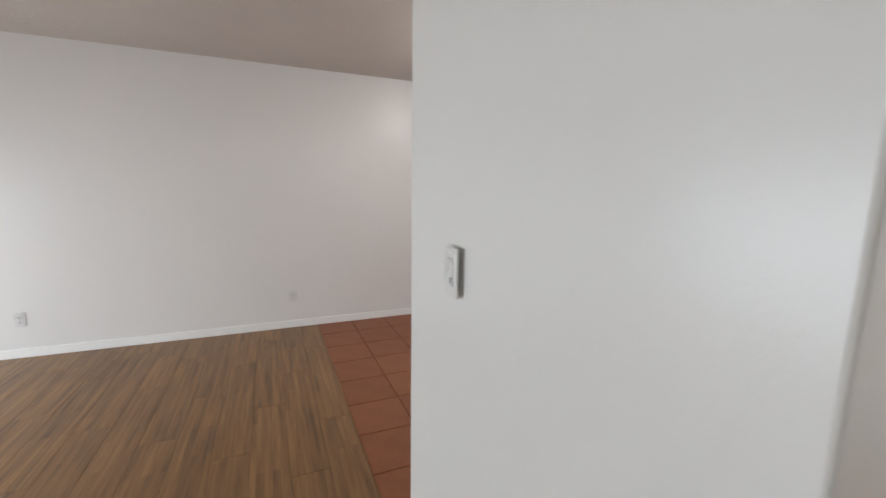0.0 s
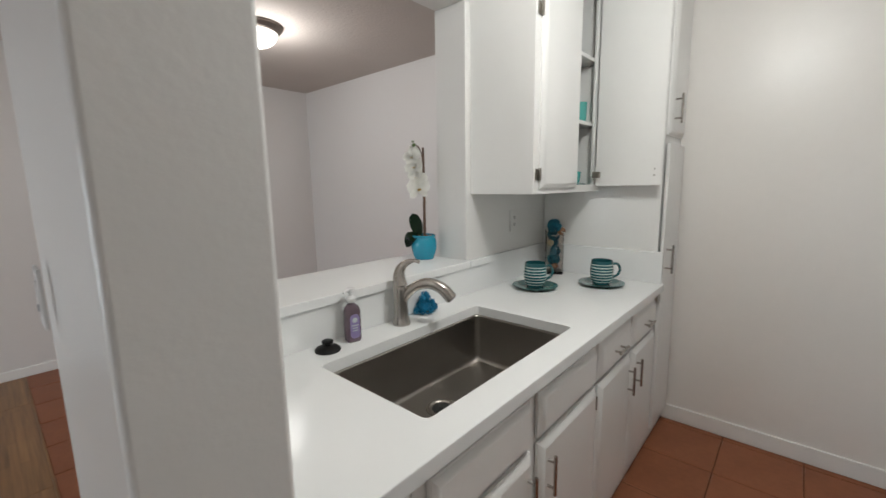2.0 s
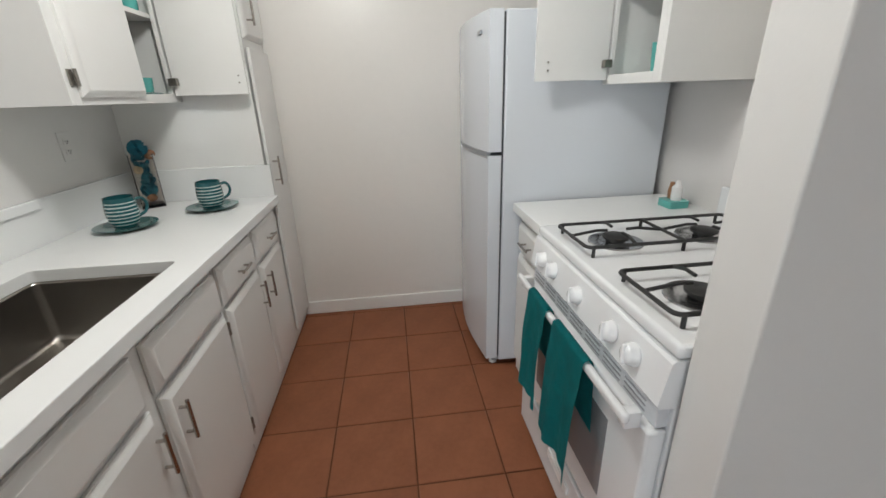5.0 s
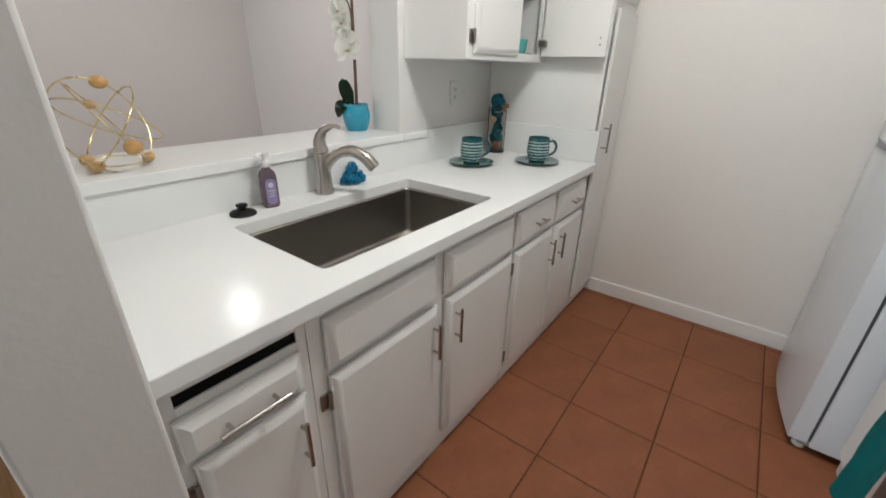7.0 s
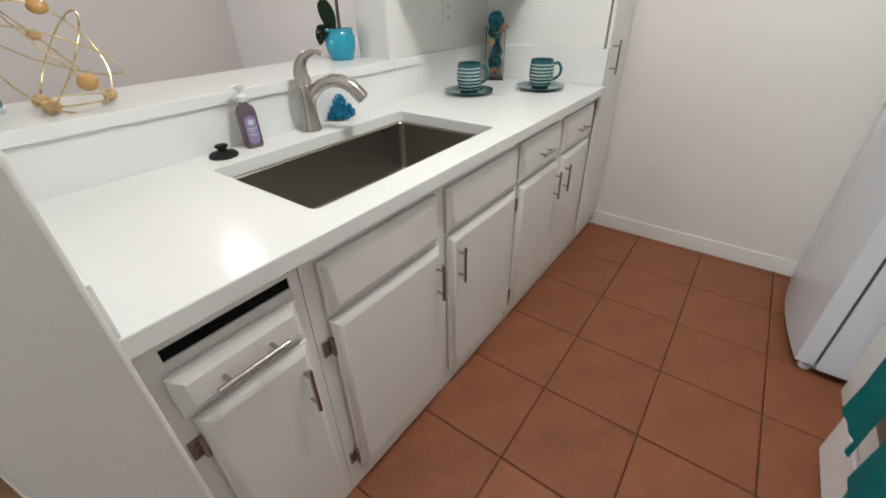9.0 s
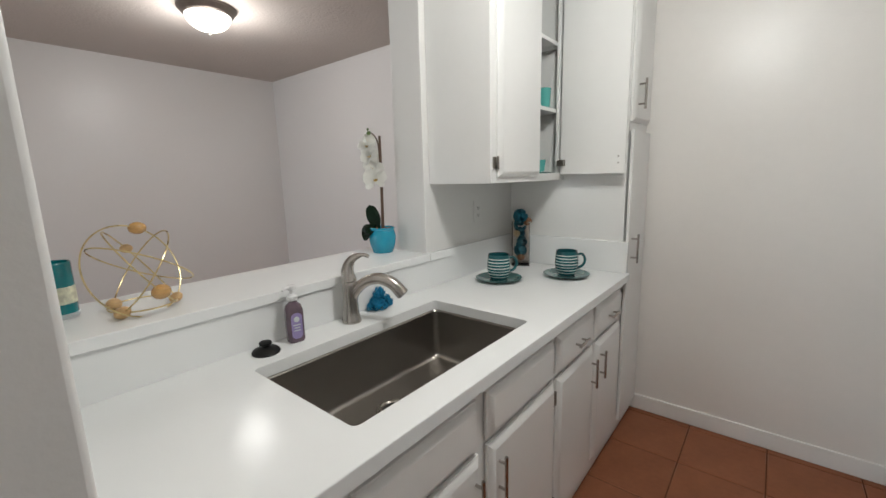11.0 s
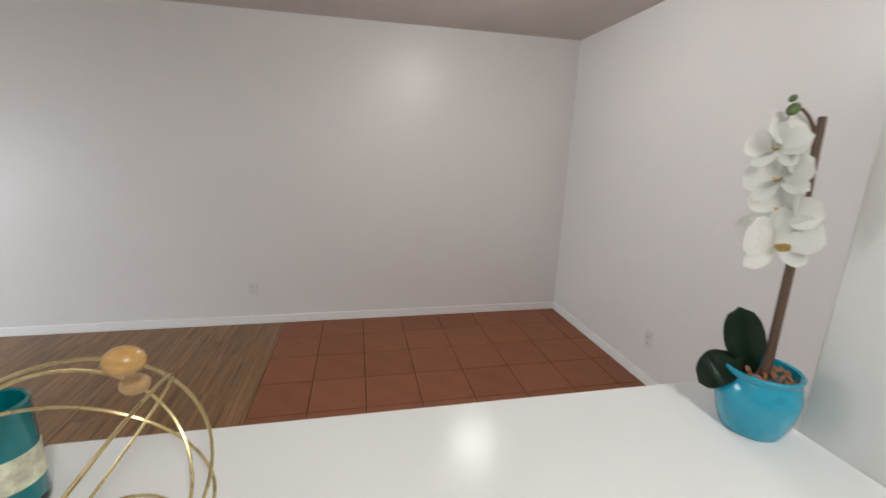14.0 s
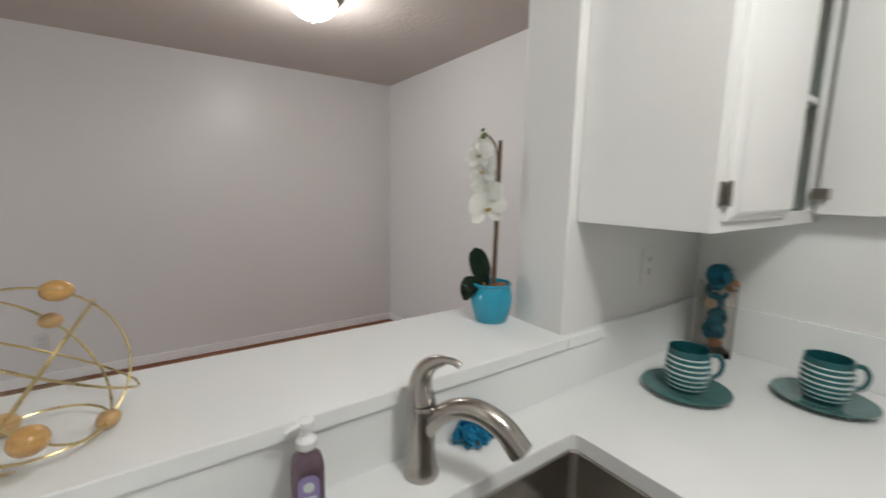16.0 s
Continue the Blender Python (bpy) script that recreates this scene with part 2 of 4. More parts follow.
box(WEST - 0.12, WEST, W0, W1, 0, S0, 0, bm=west)
box(WEST - 0.12, WEST, W0, W1, S1, CEIL, 0, bm=west)
setting("wall_west", west, WALL, "plain white painted wall with a wide window", "wall")
SKEW = 0.041   # the short wall runs slightly out of square
stub = box(STUB_W, STUB_E, STUB_S, STUB_N, 0, CEIL, 0.006, 3)
for v in stub.verts:
    v.co.x += SKEW * (v.co.y - STUB_S) / (STUB_N - STUB_S)
setting("wall_stub", stub, STUBPAINT, "white painted short wall end with a light switch", "wall")
low = box(STUB_E + 0.001, EAST, LOW_S, LOW_N, 0, BAR - 0.034, 0)
setting("wall_low", low, WALL, "white painted half wall under the bar top", "wall")
setting("wall_pier", box(JAMB, EAST, LOW_S, LOW_N, BAR - 0.034, HEADER, 0.004), STUBPAINT, "white painted wall beside the pass-through", "wall")
setting("wall_header", box(STUB_E, EAST, LOW_S, LOW_N, HEADER, CEIL, 0.004), STUBPAINT, "white painted header above the pass-through", "wall")
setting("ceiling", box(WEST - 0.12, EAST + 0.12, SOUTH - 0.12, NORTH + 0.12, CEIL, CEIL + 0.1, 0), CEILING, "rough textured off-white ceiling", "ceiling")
setting("soffit", box(JAMB, EAST_K, 0.02, LOW_S, UTOP + 0.002, CEIL, 0.003), WALL, "white painted soffit above the kitchen cabinets", "soffit")
floor = setting("floor", box(WEST - 0.12, EAST + 0.12, SOUTH - 0.12, NORTH + 0.12, -0.12, -0.004, 0), GROUT, "dark grout bed under terracotta tiles and planks", "floor")


def skirting(name, x0, x1, y0, y1, h=0.075):
    return setting(name, box(x0, x1, y0, y1, 0, h, 0.004), TRIM, "white painted wooden baseboard", "baseboard")


skirting("baseboard_north", WEST, EAST, NORTH - 0.013, NORTH)
skirting("baseboard_east_dining", EAST - 0.013, EAST, LOW_N, NORTH - 0.014)
skirting("baseboard_east_kitchen", EAST_K - 0.013, EAST_K, SOUTH, 0.045, 0.092)
setting("wall_stove_end", box(0.355, 0.478, SOUTH, -1.165, 0, CEIL, 0.005, 3), STUBPAINT, "white painted short wall beside the stove", "wall")
win = tagged(thing("window_1", (WEST, 1.70, S0), "wide white framed living room window", "window", "", "structure"))
for a, b in ((W0, W0 + 0.05), (W1 - 0.05, W1), (1.675, 1.725)):
    part("window_frame", box(WEST - 0.09, WEST - 0.04, a, b, S0, S1, 0.004), TRIM, win)
for a, b in ((S0, S0 + 0.05), (S1 - 0.05, S1)):
    part("window_rail", box(WEST - 0.088, WEST - 0.042, W0 + 0.05, W1 - 0.05, a, b, 0.004), TRIM, win)
CLEAR = glassy("clear_glass", (1, 1, 1), 0.0)
pane = part("pane", box(WEST - 0.068, WEST - 0.062, W0 + 0.02, W1 - 0.02, S0 + 0.02, S1 - 0.02, 0), CLEAR, win)
pane.visible_shadow = False

# ---- kitchen cabinets ----
def pull(parent, x, y, z, length=0.13, upright=True):
    """A bar pull in front of a face at y."""
    out, r = 0.032, 0.0055
    d = Vector((0, 0, 1)) if upright else Vector((1, 0, 0))
    c = Vector((x, y - out, z))
    bm = tube([c - d * length / 2, c + d * length / 2], r, 12)
    for k in (-1, 1):
        p = c + d * k * length * 0.33
        join(bm, tube([p, p + Vector((0, out, 0))], 0.0045, 8))
    return part("handle", bm, NICKEL, parent, "brushed nickel bar pull")


def hinge(parent, x, y, z, side=1):
    """A surface hinge beside a door; side: where its leaf lies."""
    bm = tube([(x, y - 0.012, z - 0.026), (x, y - 0.012, z + 0.026)], 0.0055, 8)
    box(x - 0.004 + 0.010 * side - 0.009, x + 0.004 + 0.010 * side + 0.003, y - 0.006, y - 0.0005, z - 0.024, z + 0.024, 0.001, bm=bm)
    for dz in (-0.012, 0.012):
        join(bm, tube([(x + 0.010 * side, y - 0.008, z + dz), (x + 0.010 * side, y - 0.002, z + dz)], 0.004, 8))
    return part("hinge", bm, HINGE, parent, "dull metal hinge")


FACE = 0.042   # the face frames' front
def base_cabinet(x0, x1, label, drawers, doors, slot=None):
    """drawers: (x0, x1, z0, z1, handle); doors: (x0, x1, handle side, hinge side)."""
    cab = thing("base_cabinet", ((x0 + x1) / 2, FACE, 0), label, "cabinet", "kitchen base cabinets")
    body = box(x0 + 0.001, x1 - 0.001, FACE + 0.02, LOW_S - 0.03, 0.003, 0.655, 0.001)
    part("body", body, CABINET, cab)
    zs = 0.874
    if slot:
        a, b, c, d = slot
        frame_ = box(x0 + 0.001, a, FACE, FACE + 0.02, 0.003, zs, 0.0005)
        box(b, x1 - 0.001, FACE, FACE + 0.02, 0.003, zs, 0.0005, bm=frame_)
        box(a, b, FACE, FACE + 0.02, 0.003, c, 0.0005, bm=frame_)
        box(a, b, FACE, FACE + 0.02, d, zs, 0.0005, bm=frame_)
        # a solid block; its black paints the unlit inside of the slot
        part("slot", box(a - 0.02, b + 0.02, FACE + 0.005, FACE + 0.30, c - 0.003, d + 0.003, 0), DARK, cab, "solid black block painted as the shade in a cutting board slot")
    else:
        frame_ = box(x0 + 0.001, x1 - 0.001, FACE, FACE + 0.02, 0.003, zs, 0.001)
    part("face_frame", frame_, CABINET, cab)
    for a, b, c, d, handle in drawers:
        front = part("drawer_front", raised_panel(a, b, c, d, FACE - 0.003), CABINET, cab)
        if handle:
            pull(front, (a + b) / 2, FACE - 0.02, (c + d) / 2 - 0.003, handle, False)
    for a, b, hs, ks in doors:
        door = part("door", raised_panel(a, b, 0.085, 0.674, FACE - 0.0035), CABINET, cab)
        hx = b - 0.034 if hs > 0 else a + 0.040
        pull(door, hx, FACE - 0.02, 0.565)
        kx = b + 0.005 if ks > 0 else a - 0.005
        for z in (0.60, 0.15):
            hinge(door, kx, FACE, z, 1 if ks > 0 else -1)
    return cab


base_cabinet(-0.008, 0.31, "white painted base cabinet with a drawer and an empty slot", [(0.028, 0.283, 0.69, 0.788, 0.145)], [(0.040, 0.285, 1, -1)], (0.042, 0.286, 0.808, 0.836))
base_cabinet(0.31, 1.262, "white painted sink cabinet with two raised panel doors", [(0.350, 0.765, 0.692, 0.838, 0), (0.812, 1.250, 0.692, 0.838, 0)], [(0.351, 0.770, 1, -1), (0.815, 1.256, -1, 1)])
base_cabinet(1.269, 2.10, "white painted base cabinet with two drawers and two doors", [(1.280, 1.648, 0.692, 0.843, 0.10), (1.692, 2.050, 0.692, 0.843, 0.10)], [(1.285, 1.660, 1, -1), (1.698, 2.052, -1, 1)])

# ---- counter with sink ----
SX0, SX1, SY0, SY1 = 0.418, 1.193, 0.099, 0.534


def slab(x0, x1, y0, y1, z0, z1, hole=None, r=0.018):
    bm = bmesh.new()
    loops = [[(x0, y0), (x1, y0), (x1, y1), (x0, y1)]]
    if hole:
        loops.append([(p[0], p[1]) for p in rounded(*hole, 0, r)])
    edges = []
    for lp in loops:
        vs = [bm.verts.new((x, y, z0)) for x, y in lp]
        edges += [bm.edges.new((vs[i], vs[(i + 1) % len(vs)])) for i in range(len(vs))]
    made = bmesh.ops.triangle_fill(bm, use_beauty=True, edges=edges)
    faces = [g for g in made["geom"] if isinstance(g, bmesh.types.BMFace)]
    up = bmesh.ops.extrude_face_region(bm, geom=faces)
    bmesh.ops.translate(bm, vec=(0, 0, z1 - z0), verts=[g for g in up["geom"] if isinstance(g, bmesh.types.BMVert)])
    sharp = [e for e in bm.edges if len(e.link_faces) == 2 and e.calc_face_angle(0) > 1.0]
    bmesh.ops.bevel(bm, geom=sharp, offset=0.0025, segments=2, affect="EDGES", profile=0.5)
    return bm


counter = thing("countertop", (1.05, 0.35, TOP - 0.04), "white quartz countertop with a backsplash and a cut-out for the sink", "countertop")
part("slab", slab(STUB_E + 0.001, 2.099, 0.0, LOW_S - 0.001, TOP - 0.04, TOP, (SX0, SX1, SY0, SY1)), QUARTZ, counter)
side = box(STUB_E + 0.001, STUB_E + 0.013, 0.002, LOW_S - 0.0275, TOP + 0.0005, 1.008, 0.002)
for v in side.verts:
    v.co.x += SKEW * (v.co.y - STUB_S) / (STUB_N - STUB_S)
part("backsplash", side, QUARTZ, counter)
splash = box(0.001, 2.077, LOW_S - 0.016, LOW_S - 0.0006, TOP + 0.0005, BAR - 0.036, 0)
box(1.491, 2.077, LOW_S - 0.016, LOW_S - 0.0006, BAR - 0.036, BAR, 0, bm=splash)
part("backsplash", splash, QUARTZ, counter)
part("backsplash", box(2.079, 2.099, 0.012, LOW_S - 0.001, TOP + 0.0005, BAR, 0.002), QUARTZ, counter)

bar = thing("bar_top", (0.7, 0.85, BAR - 0.034), "white quartz bar top on the pass-through half wall", "countertop")
outline = [(0.018, LOW_S - 0.026), (JAMB - 0.001, LOW_S - 0.026), (JAMB - 0.001, 1.042), (0.07, 1.042), (0.028, 0.995)]
ledge = loft([[(x, y, z) for x, y in outline] for z in (BAR - 0.034, BAR)])
bmesh.ops.bevel(ledge, geom=ledge.edges[:], offset=0.0025, segments=2, affect="EDGES", profile=0.5)
part("slab", ledge, QUARTZ, bar)
part("lip", box(JAMB, 1.49, LOW_S - 0.026, LOW_S - 0.0006, BAR - 0.034, BAR, 0.0025), QUARTZ, bar)

sink = thing("kitchen_sink", (0.8, 0.31, 0.66), "brushed stainless steel undermount sink, empty and dry", "sink")
g, zb, zt = 0.004, 0.668, TOP - 0.041
rings = [rounded(SX0 - 0.02, SX1 + 0.02, SY0 - 0.02, SY1 + 0.02, zt, 0.035), rounded(SX0 - g, SX1 + g, SY0 - g, SY1 + g, zt, 0.022), rounded(SX0, SX1, SY0, SY1, zt - 0.006, 0.020)]
for k in range(5):
    a = radians(90 * k / 4)
    i = 0.018 * (1 - math.cos(a))
    rings.append(rounded(SX0 + 0.003 + i, SX1 - 0.003 - i, SY0 + 0.003 + i, SY1 - 0.003 - i, zb + 0.018 * (1 - math.sin(a)), 0.022))
DX, DY = 0.79, 0.385
rings.append(rounded(DX - 0.06, DX + 0.06, DY - 0.06, DY + 0.06, zb - 0.003, 0.0599))
part("basin", loft(rings, cap0=False), STEEL, sink)
dr = part("drain", lathe(DX, DY, [(0.057, zb - 0.002), (0.055, zb + 0.003), (0.046, zb + 0.003), (0.042, zb - 0.001), (0.038, zb - 0.001), (0.001, zb - 0.001)]), NICKEL, sink, "polished steel drain ring")
part("strainer", lathe(DX, DY, [(0.036, zb - 0.0005), (0.033, zb + 0.003), (0.012, zb + 0.003), (0.010, zb + 0.008), (0.001, zb + 0.008)], 20), BLACKIRON, dr, "black rubber drain opening")

# ---- upper cabinet with an open door, beside the pantry ----
UX0, UX1, UY, UZ0, UZ1 = 1.360, 2.10, 0.362, 1.392, UTOP
UD = UX1 - 0.081   # where the open door hangs
up = thing("wall_cabinet", (1.73, UY, UZ0), "white painted wall cabinet, one door closed and one wide open", "cabinet", "kitchen wall cabinets")
part("side_panel", box(UX0, UX0 + 0.016, UY, LOW_S - 0.001, UZ0, UZ1, 0.001), CABINET, up)
part("side_panel", box(UX1 - 0.018, UX1 - 0.002, UY + 0.02, LOW_S - 0.001, UZ0, UZ1, 0.001), CABINET, up)
part("bottom_panel", box(UX0 + 0.017, UX1 - 0.019, UY + 0.02, LOW_S - 0.001, UZ0 + 0.001, UZ0 + 0.018, 0.001), CABINET, up)
part("back_panel", box(UX0 + 0.017, UX1 - 0.019, LOW_S - 0.012, LOW_S - 0.002, UZ0 + 0.02, UZ1, 0), CABINET, up)
fr = box(UX0 + 0.017, UX0 + 0.05, UY, UY + 0.019, UZ0, UZ1, 0.001)
box(UD + 0.004, UX1 - 0.002, UY, UY + 0.019, UZ0, UZ1, 0.001, bm=fr)
box(UX0 + 0.05, UD + 0.004, UY, UY + 0.019, UZ0, UZ0 + 0.036, 0.001, bm=fr)
box(UX0 + 0.05, UD + 0.004, UY, UY + 0.019, UZ1 - 0.05, UZ1, 0.001, bm=fr)
part("face_frame", fr, CABINET, up)
for z in (1.735, 2.06):
    part("shelf", box(UX0 + 0.018, UX1 - 0.02, UY + 0.022, LOW_S - 0.014, z, z + 0.018, 0.001), CABINET, up)
ud = part("door", raised_panel(UX0 + 0.045, 1.775, UZ0 + 0.024, UZ1 - 0.02, UY - 0.0005), CABINET, up)
hinge(ud, UX0 + 0.040, UY, 1.475, -1)
hinge(ud, UX0 + 0.040, UY, 2.13, -1)
od = raised_panel(0, 0.322, UZ0 + 0.028, UZ1 - 0.02, 0)
moved(od, pose(UD, UY - 0.012, 0, 0, 0, -90.5) @ Matrix.Diagonal((1, -1, 1, 1)))
opened = part("door", od, CABINET, up, "door swung wide open")
part("hinge", box(UD - 0.025, UD - 0.0005, UY - 0.040, UY - 0.001, 1.462, 1.494, 0.003), HINGE, opened, "dark metal hinge")
for z in (1.47, 1.50):
    part("screw_hole", tube([(UD + 0.003, 0.06, z), (UD - 0.0045, 0.06, z)], 0.004, 8), HINGE, opened)

# ---- pantry ----
pantry = thing("pantry_cabinet", (2.3, FACE, 0), "tall white painted pantry cabinet with two doors beside the counter", "cabinet")
part("body", box(2.101, EAST_K - 0.001, FACE, LOW_S - 0.001, 0.002, UTOP, 0.002), CABINET, pantry)
pd = part("door", box(2.104, EAST_K - 0.03, FACE - 0.027, FACE - 0.010, 0.085, 1.625, 0.004, 2), CABINET, pantry)
pull(pd, 2.158, FACE - 0.027, 1.036, 0.15)
pu = part("door", raised_panel(2.118, EAST_K - 0.03, 1.668, UTOP - 0.03, FACE - 0.0005, 0.024, 0.02), CABINET, pantry)
pull(pu, 2.155, FACE - 0.024, 1.793, 0.14)

# ---- stove side ----
RFACE = -1.157
rc = thing("base_cabinet", (1.47, RFACE, 0), "narrow white painted base cabinet between stove and fridge", "cabinet", "kitchen base cabinets")
part("body", box(1.292, 1.652, SOUTH + 0.003, RFACE - 0.045, 0.003, 0.872, 0.002), CABINET, rc)


def facing_north(bm):
    return moved(bm, Matrix.Diagonal((1, -1, 1, 1)))


rd = part("drawer_front", facing_north(raised_panel(1.305, 1.64, 0.69, 0.83, -RFACE + 0.044)), CABINET, rc)
rdoor = part("door", facing_north(raised_panel(1.305, 1.64, 0.085, 0.668, -RFACE + 0.044)), CABINET, rc)
hb = tube([(1.42, RFACE + 0.008, 0.76), (1.53, RFACE + 0.008, 0.76)], 0.0055, 10)
for x in (1.44, 1.51):
    join(hb, tube([(x, RFACE + 0.008, 0.76), (x, RFACE - 0.024, 0.76)], 0.0045, 8))
part("handle", hb, NICKEL, rd, "brushed nickel bar pull")
short_top = thing("countertop", (1.47, -1.5, TOP - 0.04), "short white quartz countertop beside the stove", "countertop")
part("slab", slab(1.288, 1.656, SOUTH + 0.002, RFACE, TOP - 0.04, TOP), QUARTZ, short_top)

fridge = thing("refrigerator", (2.03, -1.45, 0), "white top-freezer refrigerator with textured doors", "refrigerator")
FX0, FX1, FY = 1.672, 2.425, -1.10
part("body", box(FX0, FX1, SOUTH + 0.035, FY - 0.0115, 0.035, 1.705, 0.008, 3), FRIDGE, fridge)


def bulged_door(z0, z1):
    n = 10
    front = [(FX0 + (FX1 - FX0) * i / n, FY + 0.058 + 0.038 * math.sin(math.pi * i / n)) for i in range(n + 1)]
    prof = [(FX0, FY), *front, (FX1, FY)]
    bm = loft([[(x, y, z) for x, y in prof] for z in (z0, z1)])
    bmesh.ops.bevel(bm, geom=[e for e in bm.edges if e.calc_face_angle(0) > 0.5], offset=0.008, segments=3, affect="EDGES", profile=0.5)
    return bm


upper = part("freezer_door", bulged_door(1.146, 1.705), FRIDGE, fridge)
lower = part("fridge_door", bulged_door(0.055, 1.130), FRIDGE, fridge)
for d, z0, z1 in ((upper, 1.131, 1.145), (lower, 1.118, 1.1295)):
    n = 8
    pr = [(FX0 + 0.01 + (FX1 - FX0 - 0.3) * i / n, FY + 0.056 + 0.038 * math.sin(math.pi * (0.01 + 0.6 * i / n))) for i in range(n + 1)]
    part("grip", loft([[(x, y - 0.012, z) for x, y in pr] + [(x, y + 0.006, z) for x, y in pr[::-1]] for z in (z0, z1)]), GREY, d, "grey recessed door grip")
part("gasket", box(FX0 + 0.010, FX1 - 0.010, FY - 0.012, FY, 0.06, 1.695, 0), GASKET, fridge, "grey rubber door gasket")
part("badge", box(1.755, 1.835, FY + 0.070, FY + 0.0800, 1.625, 1.64, 0.0005), GREY, upper)
part("kick_grille", box(FX0 + 0.03, FX1 - 0.03, FY - 0.05, FY + 0.02, 0.018, 0.052, 0.003), GREY, fridge)
for x in (FX0 + 0.05, FX1 - 0.05):
    for y in (FY + 0.01, SOUTH + 0.1):
        part("foot", lathe(x, y, [(0.02, 0), (0.022, 0.004), (0.014, 0.012), (0.014, 0.036)], 14), TRIM, fridge)

# ---- stove ----
TEAL = material("teal_terry_cloth", (0.0, 0.22, 0.235), 0.95, vary=0.25, scale=25, fine=300, bump=0.9, bump_scale=420)
CHROME = material("worn_chrome", (0.55, 0.55, 0.56), 0.22, 1.0, vary=0.2, scale=14)
OVENGLASS = material("grey_oven_glass", (0.24, 0.245, 0.26), 0.10, vary=0.03)
VENTGREY = material("grey_vent_metal", (0.62, 0.64, 0.67), 0.4, 0.0, vary=0.10, scale=30)
KX0, KX1 = 0.487, 1.283
stove = thing("gas_stove", ((KX0 + KX1) / 2, -1.5, 0), "white enamelled gas range with black grates and towels on its door", "stove")
part("body", box(KX0, KX1, SOUTH + 0.03, -1.165, 0.02, 0.885, 0.004), ENAMEL, stove)
part("cooktop", box(KX0 - 0.002, KX1 + 0.002, SOUTH + 0.03, -1.147, 0.887, 0.921, 0.010, 3), ENAMEL, stove)
part("backguard", box(KX0, KX1, SOUTH + 0.004, SOUTH + 0.029, 0.80, 1.03, 0.006), ENAMEL, stove)
panel_rings = [[(x, y, z) for y, z in ((-1.17, 0.765), (-1.128, 0.768), (-1.124, 0.774), (-1.140, 0.878), (-1.145, 0.884), (-1.17, 0.885))] for x in (KX0, KX1)]
panel = part("control_panel", loft(panel_rings), ENAMEL, stove)
for x in (1.178, 1.080, 0.895, 0.698, 0.600):
    kn = lathe(0, 0, [(0.029, 0.0), (0.029, 0.004), (0.0265, 0.007), (0.024, 0.018), (0.019, 0.024), (0.010, 0.0265), (0.001, 0.027)], 24)
    grip = box(-0.005, 0.005, -0.023, 0.023, 0.008, 0.031, 0.003)
    join(kn, grip)
    moved(kn, pose(x, -1.1315, 0.826, -81, 0, 0) @ pose(0, 0, 0, 0, 0, 14))
    part("knob", kn, ENAMEL, panel, "white plastic burner knob")
vent = part("vent_strip", box(KX0 + 0.01, KX1 - 0.01, -1.165, -1.136, 0.706, 0.763, 0.003), VENTGREY, stove, "grey slotted vent strip")
for row in range(3):
    for x in np.arange(KX0 + 0.05, KX1 - 0.08, 0.105):
        part("slot", box(x, x + 0.085, -1.1375, -1.1345, 0.717 + 0.014 * row, 0.721 + 0.014 * row, 0), GREY, vent)
odoor = part("oven_door", box(KX0 + 0.003, KX1 - 0.003, -1.163, -1.118, 0.232, 0.702, 0.008, 3), ENAMEL, stove)
part("oven_window", box(KX0 + 0.15, KX1 - 0.15, -1.119, -1.1165, 0.33, 0.60, 0.001), OVENGLASS, odoor, "grey oven window")
bar_h = box(KX0 + 0.02, KX1 - 0.02, -1.083, -1.066, 0.716, 0.742, 0.006, 3)
for x in (KX0 + 0.045, KX1 - 0.045):
    box(x - 0.014, x + 0.014, -1.119, -1.078, 0.69, 0.735, 0.005, bm=bar_h)
part("door_handle", bar_h, ENAMEL, odoor)
drawer = part("drawer", box(KX0 + 0.003, KX1 - 0.003, -1.163, -1.113, 0.032, 0.222, 0.006, 3), ENAMEL, stove)
# white grip plate, widened to stand in for a bright reflection on the enamel
part("grip_with_glint", box(0.79, 0.96, -1.114, -1.106, 0.135, 0.170, 0.003), TRIM, drawer)
for x in (KX0 + 0.04, KX1 - 0.04):
    for y in (-1.2, SOUTH + 0.1):
        part("foot", lathe(x, y, [(0.018, 0), (0.018, 0.01), (0.01, 0.014), (0.01, 0.022)], 12), GREY, stove)


def grate(cx):
    y0, y1, z, h = -1.175, -1.80, 0.953, 0.115
    bm = tube([p for p in rounded(cx - h, cx + h, y1, y0, z, 0.02, 3)], 0.0058, 8, close=True)
    mid = (y0 + y1) / 2
    join(bm, tube([(cx - h, mid, z), (cx + h, mid, z)], 0.0055, 8))
    for x, y in ((cx - h, y0 - 0.02), (cx + h, y0 - 0.02), (cx - h, mid), (cx + h, mid), (cx - h, y1 + 0.02), (cx + h, y1 + 0.02)):
        join(bm, tube([(x, y, z), (x, y, 0.921)], 0.0055, 8))
    for by in (y0 - 0.155, y1 + 0.155):
        for dx, dy in ((1, 0), (-1, 0), (0, 1), (0, -1)):
            far = (cx + dx * h, by + dy * 0.155, z)
            near = (cx + dx * 0.034, by + dy * 0.034, z + 0.010)
            join(bm, tube([far, (cx + dx * 0.07, by + dy * 0.07, z + 0.012), near], 0.0052, 8))
    return bm


